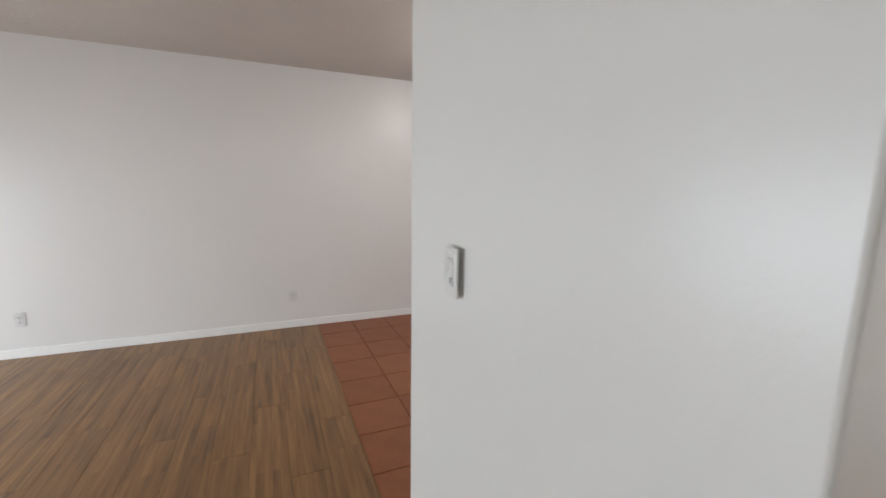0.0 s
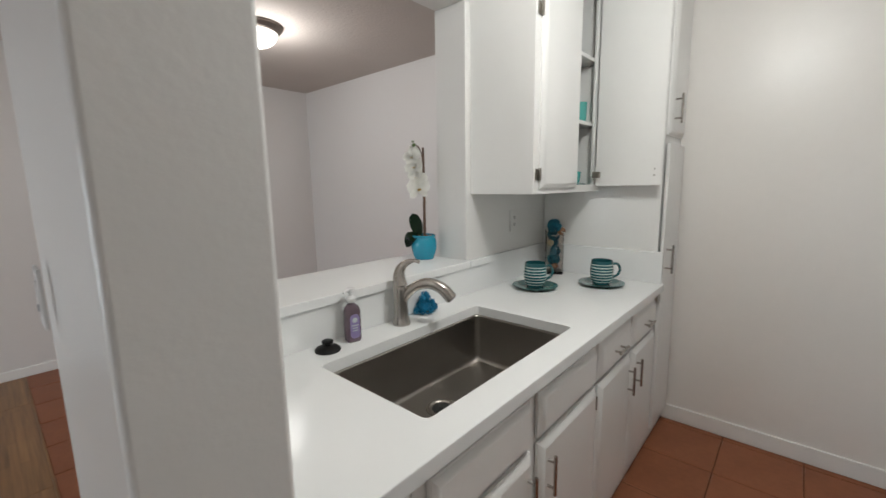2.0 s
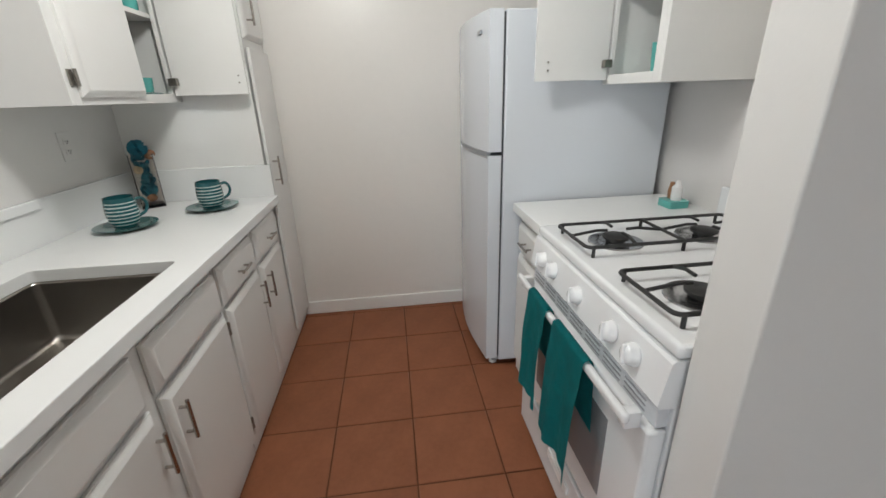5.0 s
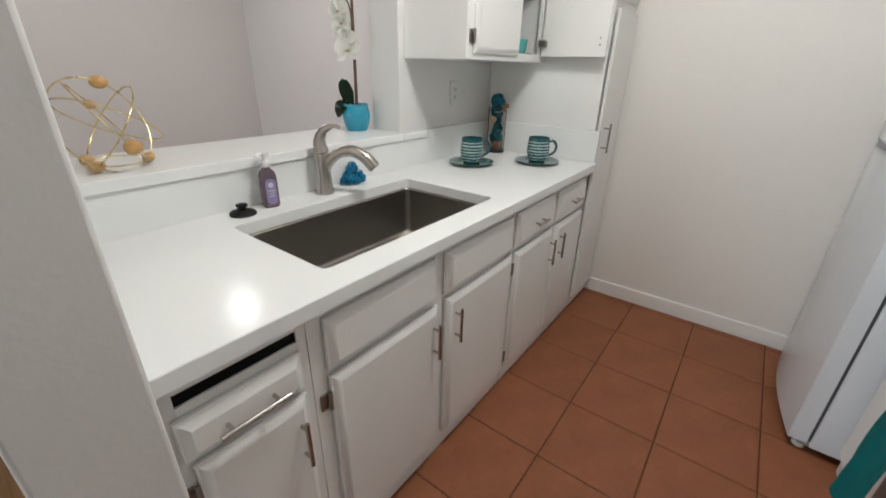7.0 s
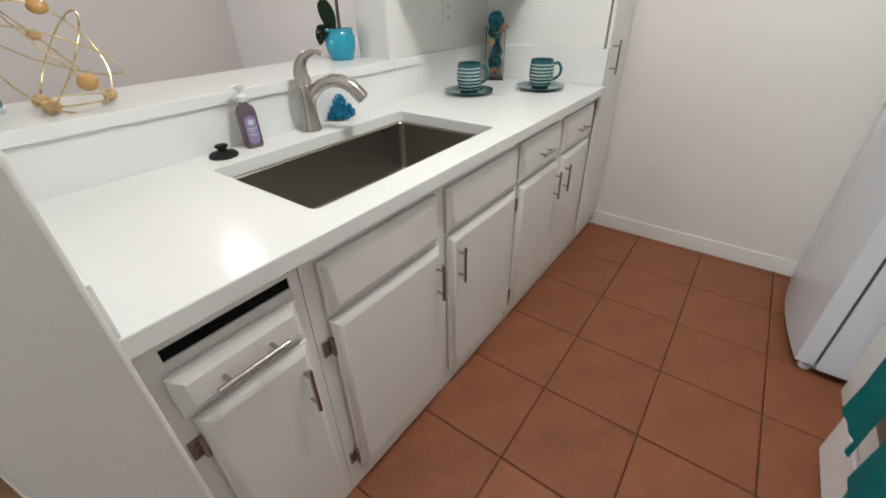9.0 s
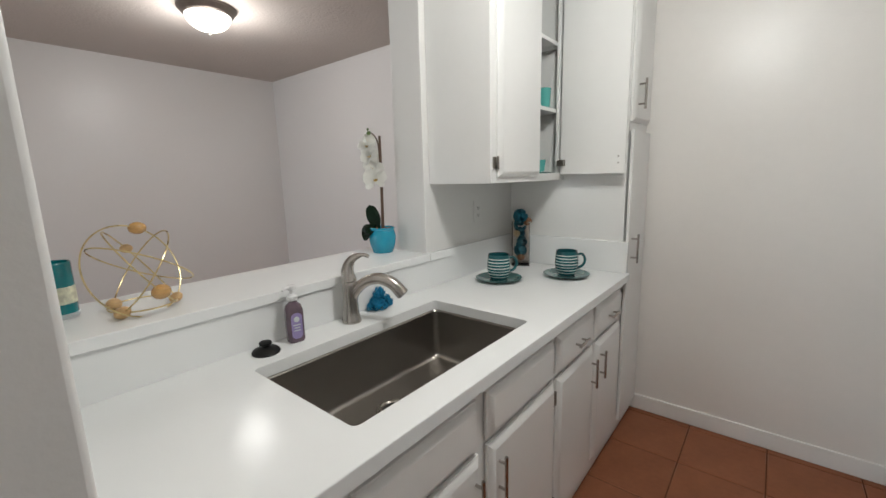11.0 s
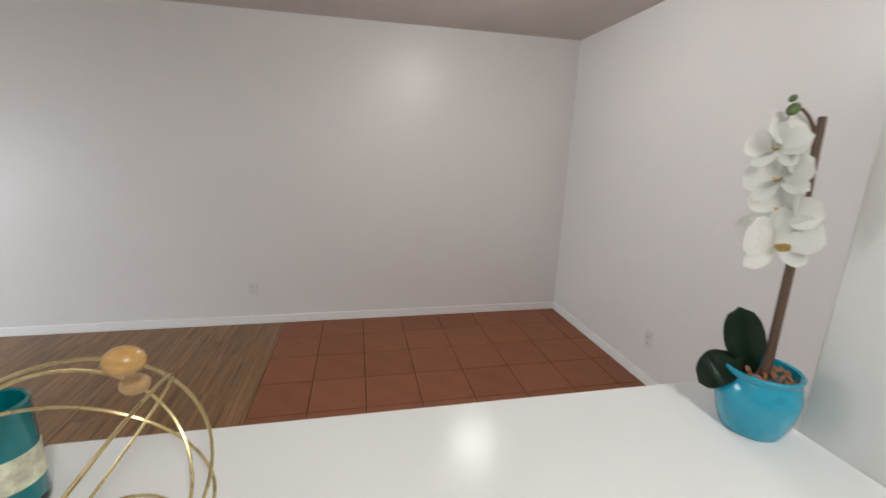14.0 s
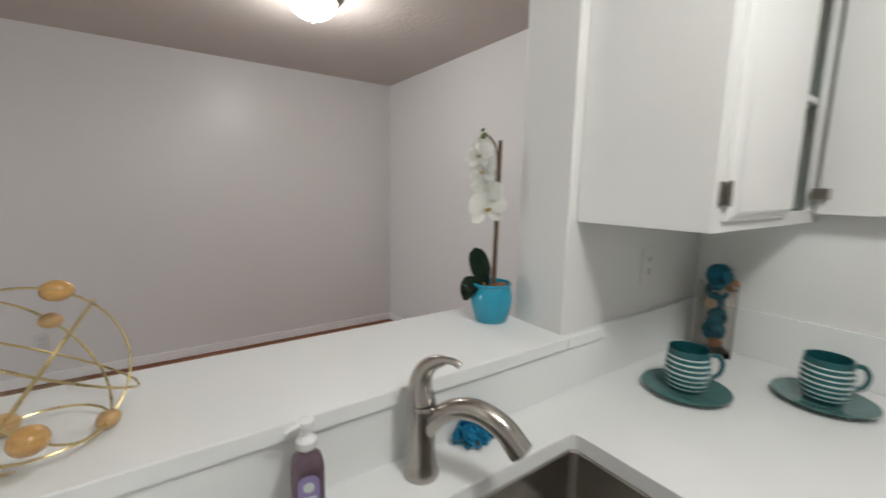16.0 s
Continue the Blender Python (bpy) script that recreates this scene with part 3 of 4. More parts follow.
for cx in (1.062, 0.662):
    part("grate", grate(cx), BLACKIRON, stove, "black iron burner grate")
    for by in (-1.33, -1.645):
        bowl = part("burner", lathe(cx, by, [(0.088, 0.9205), (0.086, 0.926), (0.062, 0.924), (0.052, 0.9225), (0.05, 0.9215), (0.001, 0.9215)]), CHROME, stove, "shiny drip bowl")
        part("burner_head", lathe(cx, by, [(0.030, 0.9225), (0.032, 0.932), (0.042, 0.935), (0.043, 0.942), (0.034, 0.947), (0.001, 0.948)]), BLACKIRON, bowl, "black burner cap")


def towel(x0, x1, low, seed, label):
    """A cloth folded over the door handle, with both flaps."""
    rnd = random.Random(seed)
    a, b, c = rnd.uniform(0, 6), rnd.uniform(0, 6), rnd.uniform(-0.012, 0.012)
    path = [(-1.052, low), (-1.049, low + 0.10), (-1.052, low + 0.22), (-1.056, 0.66), (-1.060, 0.735), (-1.066, 0.7475), (-1.0745, 0.750), (-1.083, 0.7475), (-1.089, 0.735), (-1.094, 0.66), (-1.098, 0.58), (-1.1, 0.52)]
    path = curve_points([(0, y, z) for y, z in path], 3)
    n, bm = 14, bmesh.new()
    grid = []
    for i, p in enumerate(path):
        drop = min(1.0, max(0.0, (0.74 - p[2]) / 0.38))
        front = 1 if i < len(path) * 0.55 else 0.15
        row = []
        for k in range(n + 1):
            u = k / n
            wave = 0.010 * math.sin(u * 9 + a) * drop + 0.005 * math.sin(u * 19 + b + p[2] * 6) * drop
            x = x0 + (x1 - x0) * u + (u - 0.5) * 0.03 * drop + c * drop + 0.003 * math.sin(p[2] * 22 + a)
            row.append(bm.verts.new((x, p[1] + (wave + 0.012 * drop) * front, p[2] + (0.008 * math.sin(u * 5 + b) * drop if i == 0 else 0))))
        grid.append(row)
    for r0, r1 in zip(grid, grid[1:]):
        for k in range(n):
            bm.faces.new((r0[k], r0[k + 1], r1[k + 1], r1[k]))
    bmesh.ops.solidify(bm, geom=bm.faces[:], thickness=0.008)
    return single("dish_towel", bm, TEAL, ((x0 + x1) / 2, -1.07, low), label, "towel", "towels on the oven door")


towel(0.955, 1.12, 0.37, 3, "teal terry dish towel folded over the oven handle")
towel(0.69, 0.90, 0.345, 8, "wide teal terry dish towel hanging on the oven handle")

# ---- wall cabinet beside the fridge ----
rw = thing("wall_cabinet", (1.45, -1.52, 1.42), "white painted wall cabinet with its door wide open", "cabinet", "kitchen wall cabinets")
RX0, RX1, RY, RZ0 = 1.25, 1.651, -1.530, 1.412
part("side_panel", box(RX0, RX0 + 0.016, SOUTH + 0.001, RY, RZ0, HEADER, 0.001), CABINET, rw)
part("side_panel", box(RX1 - 0.016, RX1, SOUTH + 0.001, RY, RZ0, HEADER, 0.001), CABINET, rw)
part("bottom_panel", box(RX0 + 0.017, RX1 - 0.017, SOUTH + 0.001, RY - 0.02, RZ0 + 0.001, RZ0 + 0.018, 0.001), CABINET, rw)
part("top_panel", box(RX0 + 0.017, RX1 - 0.017, SOUTH + 0.001, RY - 0.02, HEADER - 0.018, HEADER, 0.001), CABINET, rw)
part("shelf", box(RX0 + 0.017, RX1 - 0.017, SOUTH + 0.001, RY - 0.03, 1.74, 1.758, 0.001), CABINET, rw)
fr2 = box(RX0 + 0.0165, RX0 + 0.05, RY - 0.019, RY, RZ0, HEADER, 0.001)
box(RX1 - 0.05, RX1 - 0.0165, RY - 0.019, RY, RZ0, HEADER, 0.001, bm=fr2)
box(RX0 + 0.05, RX1 - 0.05, RY - 0.019, RY, RZ0, RZ0 + 0.036, 0.001, bm=fr2)
part("face_frame", fr2, CABINET, rw)
rdo = raised_panel(0, 0.315, RZ0 + 0.018, HEADER - 0.02, 0)
moved(rdo, pose(RX1 - 0.045, RY + 0.008, 0, 0, 0, 94))
rdo_ob = part("door", rdo, CABINET, rw, "door swung wide open")
part("hinge", box(RX1 - 0.072, RX1 - 0.047, RY + 0.001, RY + 0.036, 1.475, 1.505, 0.003), HINGE, rdo_ob, "dark metal hinge")
for z in (1.47, 1.50):
    part("screw_hole", tube([(RX1 - 0.068, RY + 0.27, z), (RX1 - 0.058, RY + 0.27, z)], 0.004, 8), HINGE, rdo_ob)
setting("soffit_south", box(RX0, EAST_K, SOUTH, -1.55, HEADER + 0.001, CEIL, 0.003), WALL, "white painted soffit above the wall cabinet", "soffit")

# ---- tableware ----
GLAZE = material("dark_teal_glaze", (0.012, 0.085, 0.095), 0.13, vary=0.25, scale=30, coat=0.3)
SAUCER = material("grey_teal_glaze", (0.075, 0.175, 0.168), 0.16, vary=0.15, scale=25, coat=0.3)
CREAM = material("white_glaze", (0.62, 0.68, 0.66), 0.16, vary=0.06, scale=40, coat=0.3)
STRIPE = material("washed_white_glaze", (0.47, 0.58, 0.56), 0.2, vary=0.35, scale=55, fine=160, coat=0.3)
AQUA = material("aqua_glass_ware", (0.10, 0.42, 0.38), 0.12, vary=0.08, coat=0.3)


K = 1.27   # the tableware's size


def cup_set(x, y, turn):
    s = thing("saucer", (x, y, TOP), "round grey-teal glazed saucer on the countertop", "saucer", "saucers on the counter")
    part("plate", lathe(x, y, [(r * K * 1.07, TOP + z) for r, z in ((0.045, 0), (0.048, 0.003), (0.080, 0.014), (0.083, 0.017), (0.080, 0.0175), (0.05, 0.008), (0.035, 0.0065), (0.001, 0.006))], 44), SAUCER, s)
    z0 = TOP + 0.0075
    c = thing("cup", (x, y, z0), "dark teal ceramic cup with white stripes on a saucer", "cup", "striped cups")
    prof = [(0.001, 0.0), (0.030, 0.0), (0.033, 0.003), (0.040, 0.018), (0.0445, 0.040), (0.0445, 0.060), (0.0425, 0.078), (0.041, 0.094), (0.0405, 0.097), (0.038, 0.096), (0.038, 0.08), (0.0405, 0.05), (0.036, 0.018), (0.028, 0.007), (0.001, 0.006)]
    part("body", lathe(x, y, [(r * K, z0 + z * K) for r, z in prof], 40), GLAZE, c)
    outer = [(0.033, 0.003), (0.040, 0.018), (0.0445, 0.040), (0.0445, 0.060), (0.0425, 0.078), (0.041, 0.094)]

    def radius(z):
        for (r0, a), (r1, b) in zip(outer, outer[1:]):
            if a <= z <= b:
                return r0 + (r1 - r0) * (z - a) / (b - a)
        return 0.041
    for k, z in enumerate((0.012, 0.0235, 0.035, 0.0465, 0.058, 0.0695, 0.081)):
        w = 0.0050 if k % 2 else 0.0042
        lo, hi = radius(z - w / 2) * K, radius(z + w / 2) * K
        part("stripe", lathe(x, y, [(lo - 0.001, z0 + (z - w / 2) * K), (lo + 0.0007, z0 + (z - w / 2) * K + 0.001), (hi + 0.0007, z0 + (z + w / 2) * K - 0.001), (hi - 0.001, z0 + (z + w / 2) * K)], 40, False, False), STRIPE, c, "white glazed stripe")
    d = Vector((math.cos(radians(turn)), math.sin(radians(turn)), 0)) * K
    o = Vector((x, y, z0))
    part("handle", tube(curve_points([o + d * r + Vector((0, 0, z * K)) for r, z in ((0.042, 0.080), (0.060, 0.082), (0.072, 0.062), (0.065, 0.038), (0.043, 0.026))], 5), 0.0065, 12), GLAZE, c)


cup_set(1.625, 0.485, -42)
cup_set(1.882, 0.246, -52)


def tumbler(x, y, z, r, h, mat, label):
    single("tumbler", lathe(x, y, [(r * 0.8, z), (r * 0.84, z + 0.004), (r, z + h), (r - 0.003, z + h), (r * 0.8 - 0.003, z + 0.008), (0.001, z + 0.008)], 24), mat, (x, y, z), label, "cup", "aqua cups in the cabinets")


tumbler(2.00, 0.44, 1.7535, 0.036, 0.105, AQUA, "aqua tumbler on the cabinet shelf")
tumbler(1.93, 0.53, 1.7535, 0.036, 0.105, AQUA, "aqua tumbler on the cabinet shelf")
tumbler(1.99, 0.46, 1.438, 0.038, 0.06, AQUA, "small aqua bowl stacked on a plate")
single("plate", lathe(1.985, 0.46, [(0.05, 1.4135), (0.055, 1.416), (0.072, 1.430), (0.070, 1.432), (0.052, 1.436), (0.001, 1.4365)], 32), SAUCER, (1.985, 0.46, 1.4135), "teal plate in the wall cabinet", "plate")
tumbler(1.52, -1.70, 1.4385, 0.042, 0.12, AQUA, "aqua tumbler in the wall cabinet beside the fridge")
tumbler(1.40, -1.66, 1.4385, 0.042, 0.11, AQUA, "aqua tumbler in the wall cabinet beside the fridge")

# ---- at the sink ----
faucet = thing("kitchen_faucet", (0.822, 0.614, TOP), "brushed nickel pull-out kitchen faucet with a lever on top", "faucet")
fx, fy = 0.822, 0.614
FK = 1.09   # the faucet's size
part("base", lathe(fx, fy, [(r * FK, TOP + z * FK) for r, z in ((0.031, 0), (0.032, 0.006), (0.029, 0.013), (0.0255, 0.035), (0.0238, 0.065), (0.0240, 0.10), (0.0252, 0.128), (0.0255, 0.137), (0.0245, 0.1385))], 32), NICKEL, faucet)
sd = Vector((0.50, -0.866, 0)).normalized()
b0 = Vector((fx, fy, TOP))


def arm(*steps):
    return curve_points([b0 + sd * a * FK + Vector((0, 0, z * FK)) for a, z in steps], 6)


sp = arm((0.002, 0.078), (0.028, 0.116), (0.064, 0.142), (0.106, 0.149), (0.148, 0.132), (0.180, 0.098))
part("spout", tube(sp, [FK * (0.0172 + 0.0042 * max(0, i / len(sp) - 0.3) / 0.7) for i in range(len(sp))], 20), NICKEL, faucet)
dn = (sp[-1] - sp[-3]).normalized()
part("spray_face", tube([sp[-1] - dn * 0.001, sp[-1] + dn * 0.003], 0.0175, 18), GREY, faucet, "dark grey spray outlet")
lv = arm((0.0, 0.1400), (-0.004, 0.166), (0.001, 0.192), (0.016, 0.213), (0.040, 0.225), (0.060, 0.226), (0.071, 0.221))
lr = [FK * (0.0245 * (1 - min(1, i / (len(lv) * 0.70))) ** 0.8 * 0.78 + 0.0062) for i in range(len(lv))]
part("lever", tube(lv, lr, 18), NICKEL, faucet)

RUBBER = material("black_rubber", (0.010, 0.010, 0.010), 0.5, vary=0.2, Specular_IOR_Level=0.2)
single("sink_stopper", lathe(0.498, 0.614, [(0.040, TOP), (0.041, TOP + 0.005), (0.036, TOP + 0.011), (0.018, TOP + 0.016), (0.012, TOP + 0.019), (0.012, TOP + 0.024), (0.018, TOP + 0.027), (0.018, TOP + 0.033), (0.015, TOP + 0.035), (0.001, TOP + 0.035)], 28), RUBBER, (0.498, 0.614, TOP), "black rubber sink stopper lying beside the sink", "sink stopper")

SOAP = material("purple_soap_bottle", (0.115, 0.075, 0.098), 0.10, vary=0.3, scale=14, coat=0.5)
LABEL_P = material("violet_label", (0.27, 0.215, 0.42), 0.4, vary=0.12, scale=30)
PUMP = material("milky_pump_plastic", (0.78, 0.78, 0.78), 0.25, vary=0.03)
soap = thing("soap_bottle", (0.603, 0.622, TOP), "purple hand soap bottle with a white pump beside the sink", "soap bottle")
sm = pose(0.603, 0.622, 0, 0, 0, -12)


def rrect(w, d, z, r):
    return rounded(-w / 2, w / 2, -d / 2, d / 2, z, r, 4)


part("bottle", moved(loft([rrect(0.046, 0.038, TOP, 0.012), rrect(0.054, 0.044, TOP + 0.006, 0.014), rrect(0.054, 0.044, TOP + 0.105, 0.014), rrect(0.046, 0.038, TOP + 0.120, 0.015), rrect(0.026, 0.026, TOP + 0.130, 0.0129), rrect(0.026, 0.026, TOP + 0.136, 0.0129)]), sm), SOAP, soap)
lab = loft([[(x, y, z) for x, z in [(q[0], q[1] + TOP + 0.056) for q in rounded(-0.017, 0.017, -0.042, 0.042, 0, 0.014, 4)]] for y in (-0.0219, -0.0228)])
lp = part("label", moved(lab, sm), LABEL_P, soap, "violet paper label")
part("seal", moved(tube([(0, -0.0227, TOP + 0.078), (0, -0.0236, TOP + 0.078)], 0.009, 16), sm), CREAM, lp)
for k, w in enumerate((0.024, 0.018, 0.02)):
    part("text_line", moved(box(-w / 2, w / 2, -0.0236, -0.0227, TOP + 0.058 - k * 0.009, TOP + 0.061 - k * 0.009, 0), sm), CREAM, lp)
part("collar", lathe(0.603, 0.622, [(0.015, TOP + 0.136), (0.0165, TOP + 0.138), (0.0165, TOP + 0.150), (0.010, TOP + 0.156), (0.007, TOP + 0.158), (0.007, TOP + 0.170)]), PUMP, soap)
part("pump_head", moved(join(lathe(0, 0, [(0.012, TOP + 0.170), (0.0135, TOP + 0.172), (0.0135, TOP + 0.184), (0.001, TOP + 0.186)], 20), tube([(0, 0, TOP + 0.180), (-0.025, -0.006, TOP + 0.180), (-0.036, -0.009, TOP + 0.175)], [0.006, 0.005, 0.004], 10)), pose(0.603, 0.622, 0, 0, 0, 0)), PUMP, soap)

SPONGE = material("blue_scrubber_yarn", (0.0, 0.16, 0.30), 0.75, vary=0.3, scale=60, bump=0.5)
rnd = random.Random(5)
scrub = bmesh.new()
for k in range(170):
    u, v = rnd.uniform(0, 2 * math.pi), rnd.uniform(0.1, 1.0)
    c = Vector((0.985 + 0.056 * v * math.cos(u), 0.642 + 0.034 * v * math.sin(u), TOP + 0.0115 + rnd.uniform(0, 0.075) * (1.15 - v)))
    e1 = Vector((rnd.uniform(-1, 1), rnd.uniform(-1, 1), rnd.uniform(-1, 1))).normalized()
    e2 = e1.orthogonal().normalized()
    join(scrub, tube([c + 0.0085 * (math.cos(a) * e1 + math.sin(a) * e2) for a in np.arange(0, 6.28, 0.785)], 0.0026, 5, close=True))
single("sponge", scrub, SPONGE, (0.985, 0.645, TOP), "blue mesh scrubbing sponge behind the faucet", "sponge")

# ---- glass vase with flowers ----
VGLASS = glassy("brownish_vase_glass", (0.97, 0.93, 0.89), 0.02, 1.2)
ROSE = material("teal_preserved_flower", (0.0, 0.10, 0.15), 0.7, vary=0.6, scale=40, bump=0.3)
BARK = material("brown_dried_flower", (0.30, 0.15, 0.08), 0.8, vary=0.3, scale=50)
PALE = material("cream_dried_flower", (0.6, 0.5, 0.33), 0.8, vary=0.2, scale=50)
vx, vy = 2.004, 0.572
vase = thing("glass_vase", (vx, vy, TOP), "square brownish glass vase filled with teal flowers", "vase")
vm = pose(vx, vy, 0, 0, 0, 32)
part("glass", moved(loft([rrect(0.098, 0.098, TOP, 0.004), rrect(0.098, 0.098, TOP + 0.255, 0.004), rrect(0.092, 0.092, TOP + 0.255, 0.003), rrect(0.092, 0.092, TOP + 0.016, 0.003)]), vm), VGLASS, vase)


def blossom_ball(x, y, z, r, seed):
    q = random.Random(seed)
    bm = bmesh.new()
    for k in range(26):
        d = Vector((q.gauss(0, 1), q.gauss(0, 1), q.gauss(0, 1))).normalized()
        one = bmesh.new()
        bmesh.ops.create_icosphere(one, subdivisions=1, radius=r * 0.42)
        moved(one, Matrix.Translation(Vector((x, y, z)) + d * r * 0.66) @ d.to_track_quat("Z", "Y").to_matrix().to_4x4() @ Matrix.Diagonal((1, 0.9, 0.45, 1)))
        join(bm, one)
    return bm


for dx, dy, z, r, m_ in ((0.0, 0.0, 0.070, 0.034, ROSE), (0.004, -0.004, 0.120, 0.031, ROSE), (0.012, 0.004, 0.168, 0.022, ROSE), (-0.004, 0.0, 0.215, 0.034, ROSE), (0.0, 0.0, 0.268, 0.038, ROSE), (0.030, -0.030, 0.235, 0.022, BARK), (-0.024, 0.010, 0.17, 0.018, PALE), (-0.012, -0.012, 0.035, 0.02, BARK)):
    part("flower", blossom_ball(vx + dx, vy + dy, TOP + z + 0.012, r * 1.32, int(z * 1000)), m_, vase)

# ---- on the bar ----
GOLD = material("brushed_gold_wire", (0.62, 0.50, 0.26), 0.28, 1.0, vary=0.1, scale=40)
BEAD = material("varnished_wood_bead", (0.50, 0.28, 0.095), 0.25, vary=0.35, scale=45, fine=200, stretch=(1, 1, 4), coat=0.4)
BEAD2 = material("pale_wood_bead", (0.50, 0.32, 0.15), 0.35, vary=0.3, scale=50, fine=200, stretch=(1, 1, 4))
C, R = Vector((0.264, 0.806, 1.190)), 0.1275
orb = thing("wire_sphere", (C.x, C.y, BAR), "gold wire sphere ornament with wooden beads on the bar", "ornament")
# the beads: top, high behind, low behind, large in front, low in front, low at the end
at_bead = [Vector(p) for p in ((0.288, 0.866, 1.303), (0.267, 0.919, 1.242), (0.208, 0.868, 1.097), (0.274, 0.684, 1.148), (0.202, 0.758, 1.096), (0.340, 0.803, 1.096))]
CROWN = Vector((0.338, 0.825, 1.292))   # where one hoop turns over at the top


def hoop(a, b, c):
    """A closed wire through three places."""
    n = (b - a).cross(c - a).normalized()
    u, v = b - a, c - a
    mid = a + (v.length_squared * n.cross(u) * -1 + u.length_squared * n.cross(v)) * (-1 / (2 * u.cross(v).length))
    e1 = (a - mid).normalized()
    e2 = n.cross(e1)
    rr = (a - mid).length
    return [mid + rr * (math.cos(t) * e1 + math.sin(t) * e2) for t in np.linspace(0, 2 * math.pi, 56, endpoint=False)]


opposite = C * 2 - at_bead[0]
tilt = Vector((0.474, 0.219, 0.853)).normalized()
e1 = tilt.orthogonal().normalized()
e2 = tilt.cross(e1)
girdle = [C + tilt * 0.018 + 0.126 * (math.cos(a) * e1 + math.sin(a) * e2) for a in (0.0, 2.1, 4.2)]
for a, b, c in ((at_bead[0], at_bead[5], opposite), (at_bead[1], at_bead[3], at_bead[5]), (CROWN, at_bead[2], at_bead[4]), (at_bead[2], at_bead[4], at_bead[5]), girdle):
    part("ring", tube(hoop(a, b, c), 0.0021, 7, close=True), GOLD, orb)
for k, (p, r) in enumerate(zip(at_bead, (0.020, 0.0155, 0.020, 0.023, 0.0185, 0.0165))):
    one = bmesh.new()
    bmesh.ops.create_uvsphere(one, u_segments=20, v_segments=12, radius=r)
    p = Vector((p.x, p.y, max(p.z, BAR + r * 0.86)))
    moved(one, Matrix.Translation(p) @ Euler((0, 0.1 * k, 0.6 * k)).to_matrix().to_4x4() @ Matrix.Diagonal((1.12, 0.95, 0.86, 1)))
    part("bead", one, BEAD if k in (0, 3) else BEAD2, orb, "round varnished wooden bead")

JARTEAL = material("teal_glass_candle", (0.0, 0.155, 0.175), 0.10, vary=0.2, scale=10, coat=0.5)
JARLABEL = material("patterned_candle_label", (0.55, 0.55, 0.42), 0.5, vary=0.75, scale=45, fine=120)
JARGLASS = glassy("thick_jar_glass", (0.75, 0.88, 0.90), 0.03)
jx, jy, jr = 0.106, 0.920, 0.037
jar = thing("candle_jar", (jx, jy, BAR), "teal glass candle jar with a patterned label on the bar", "candle")
part("base_glass", lathe(jx, jy, [(jr - 0.003, BAR), (jr, BAR + 0.004), (jr, BAR + 0.014), (0.001, BAR + 0.014)]), JARGLASS, jar)
part("glass", lathe(jx, jy, [(0.001, BAR + 0.0145), (jr, BAR + 0.0145), (jr, BAR + 0.148), (jr - 0.002, BAR + 0.152), (jr - 0.005, BAR + 0.150), (jr - 0.005, BAR + 0.115), (0.001, BAR + 0.113)], 32), JARTEAL, jar)
part("label", lathe(jx, jy, [(jr - 0.001, BAR + 0.040), (jr + 0.0007, BAR + 0.041), (jr + 0.0007, BAR + 0.086), (jr - 0.001, BAR + 0.087)], 32, False, False), JARLABEL, jar, "cream label with dark leaf pattern")

# ---- orchid ----
POT = material("turquoise_glazed_ceramic", (0.004, 0.27, 0.40), 0.12, vary=0.10, scale=18, coat=0.5)
BARKCHIP = material("bark_chips", (0.23, 0.11, 0.055), 0.85, vary=0.5, scale=80)
STAKE = material("brown_stake", (0.085, 0.045, 0.025), 0.6, vary=0.3, scale=40, stretch=(1, 1, 0.2))
LEAF = material("dark_orchid_leaf", (0.008, 0.028, 0.012), 0.25, vary=0.3, scale=20)
PETAL = material("white_silk_petal", (0.90, 0.895, 0.85), 0.55, vary=0.04, scale=40, Transmission_Weight=0.12)
LIP = material("spotted_orchid_lip", (0.58, 0.42, 0.16), 0.6, vary=0.6, scale=260, fine=600)
BUDM = material("green_bud", (0.07, 0.11, 0.03), 0.45, vary=0.3, scale=40)
ox, oy = 1.246, 0.895
orchid = thing("orchid", (ox, oy, BAR), "white silk orchid in a turquoise glazed pot on the bar", "plant")
pot = part("pot", lathe(ox, oy, [(0.001, BAR), (0.046, BAR), (0.049, BAR + 0.004), (0.058, BAR + 0.030), (0.0635, BAR + 0.060), (0.0635, BAR + 0.080), (0.059, BAR + 0.100), (0.056, BAR + 0.106), (0.059, BAR + 0.111), (0.060, BAR + 0.116), (0.057, BAR + 0.119), (0.053, BAR + 0.117), (0.052, BAR + 0.100), (0.001, BAR + 0.098)], 40), POT, orchid)
chips, q = bmesh.new(), random.Random(2)
for k in range(90):
    a, rr = q.uniform(0, 6.28), 0.049 * math.sqrt(q.random())
    one = bmesh.new()
    bmesh.ops.create_icosphere(one, subdivisions=1, radius=q.uniform(0.004, 0.0075))
    moved(one, Matrix.Translation((ox + rr * math.cos(a), oy + rr * math.sin(a), BAR + 0.100 + q.uniform(0, 0.010) + 0.008 * (1 - rr / 0.05))) @ Euler((q.uniform(0, 3), q.uniform(0, 3), q.uniform(0, 3))).to_matrix().to_4x4() @ Matrix.Diagonal((1.2, 0.8, 0.55, 1)))
    join(chips, one)
tagged(part("bark_mulch", chips, BARKCHIP, orchid, "brown bark chips"), kind="stuff")
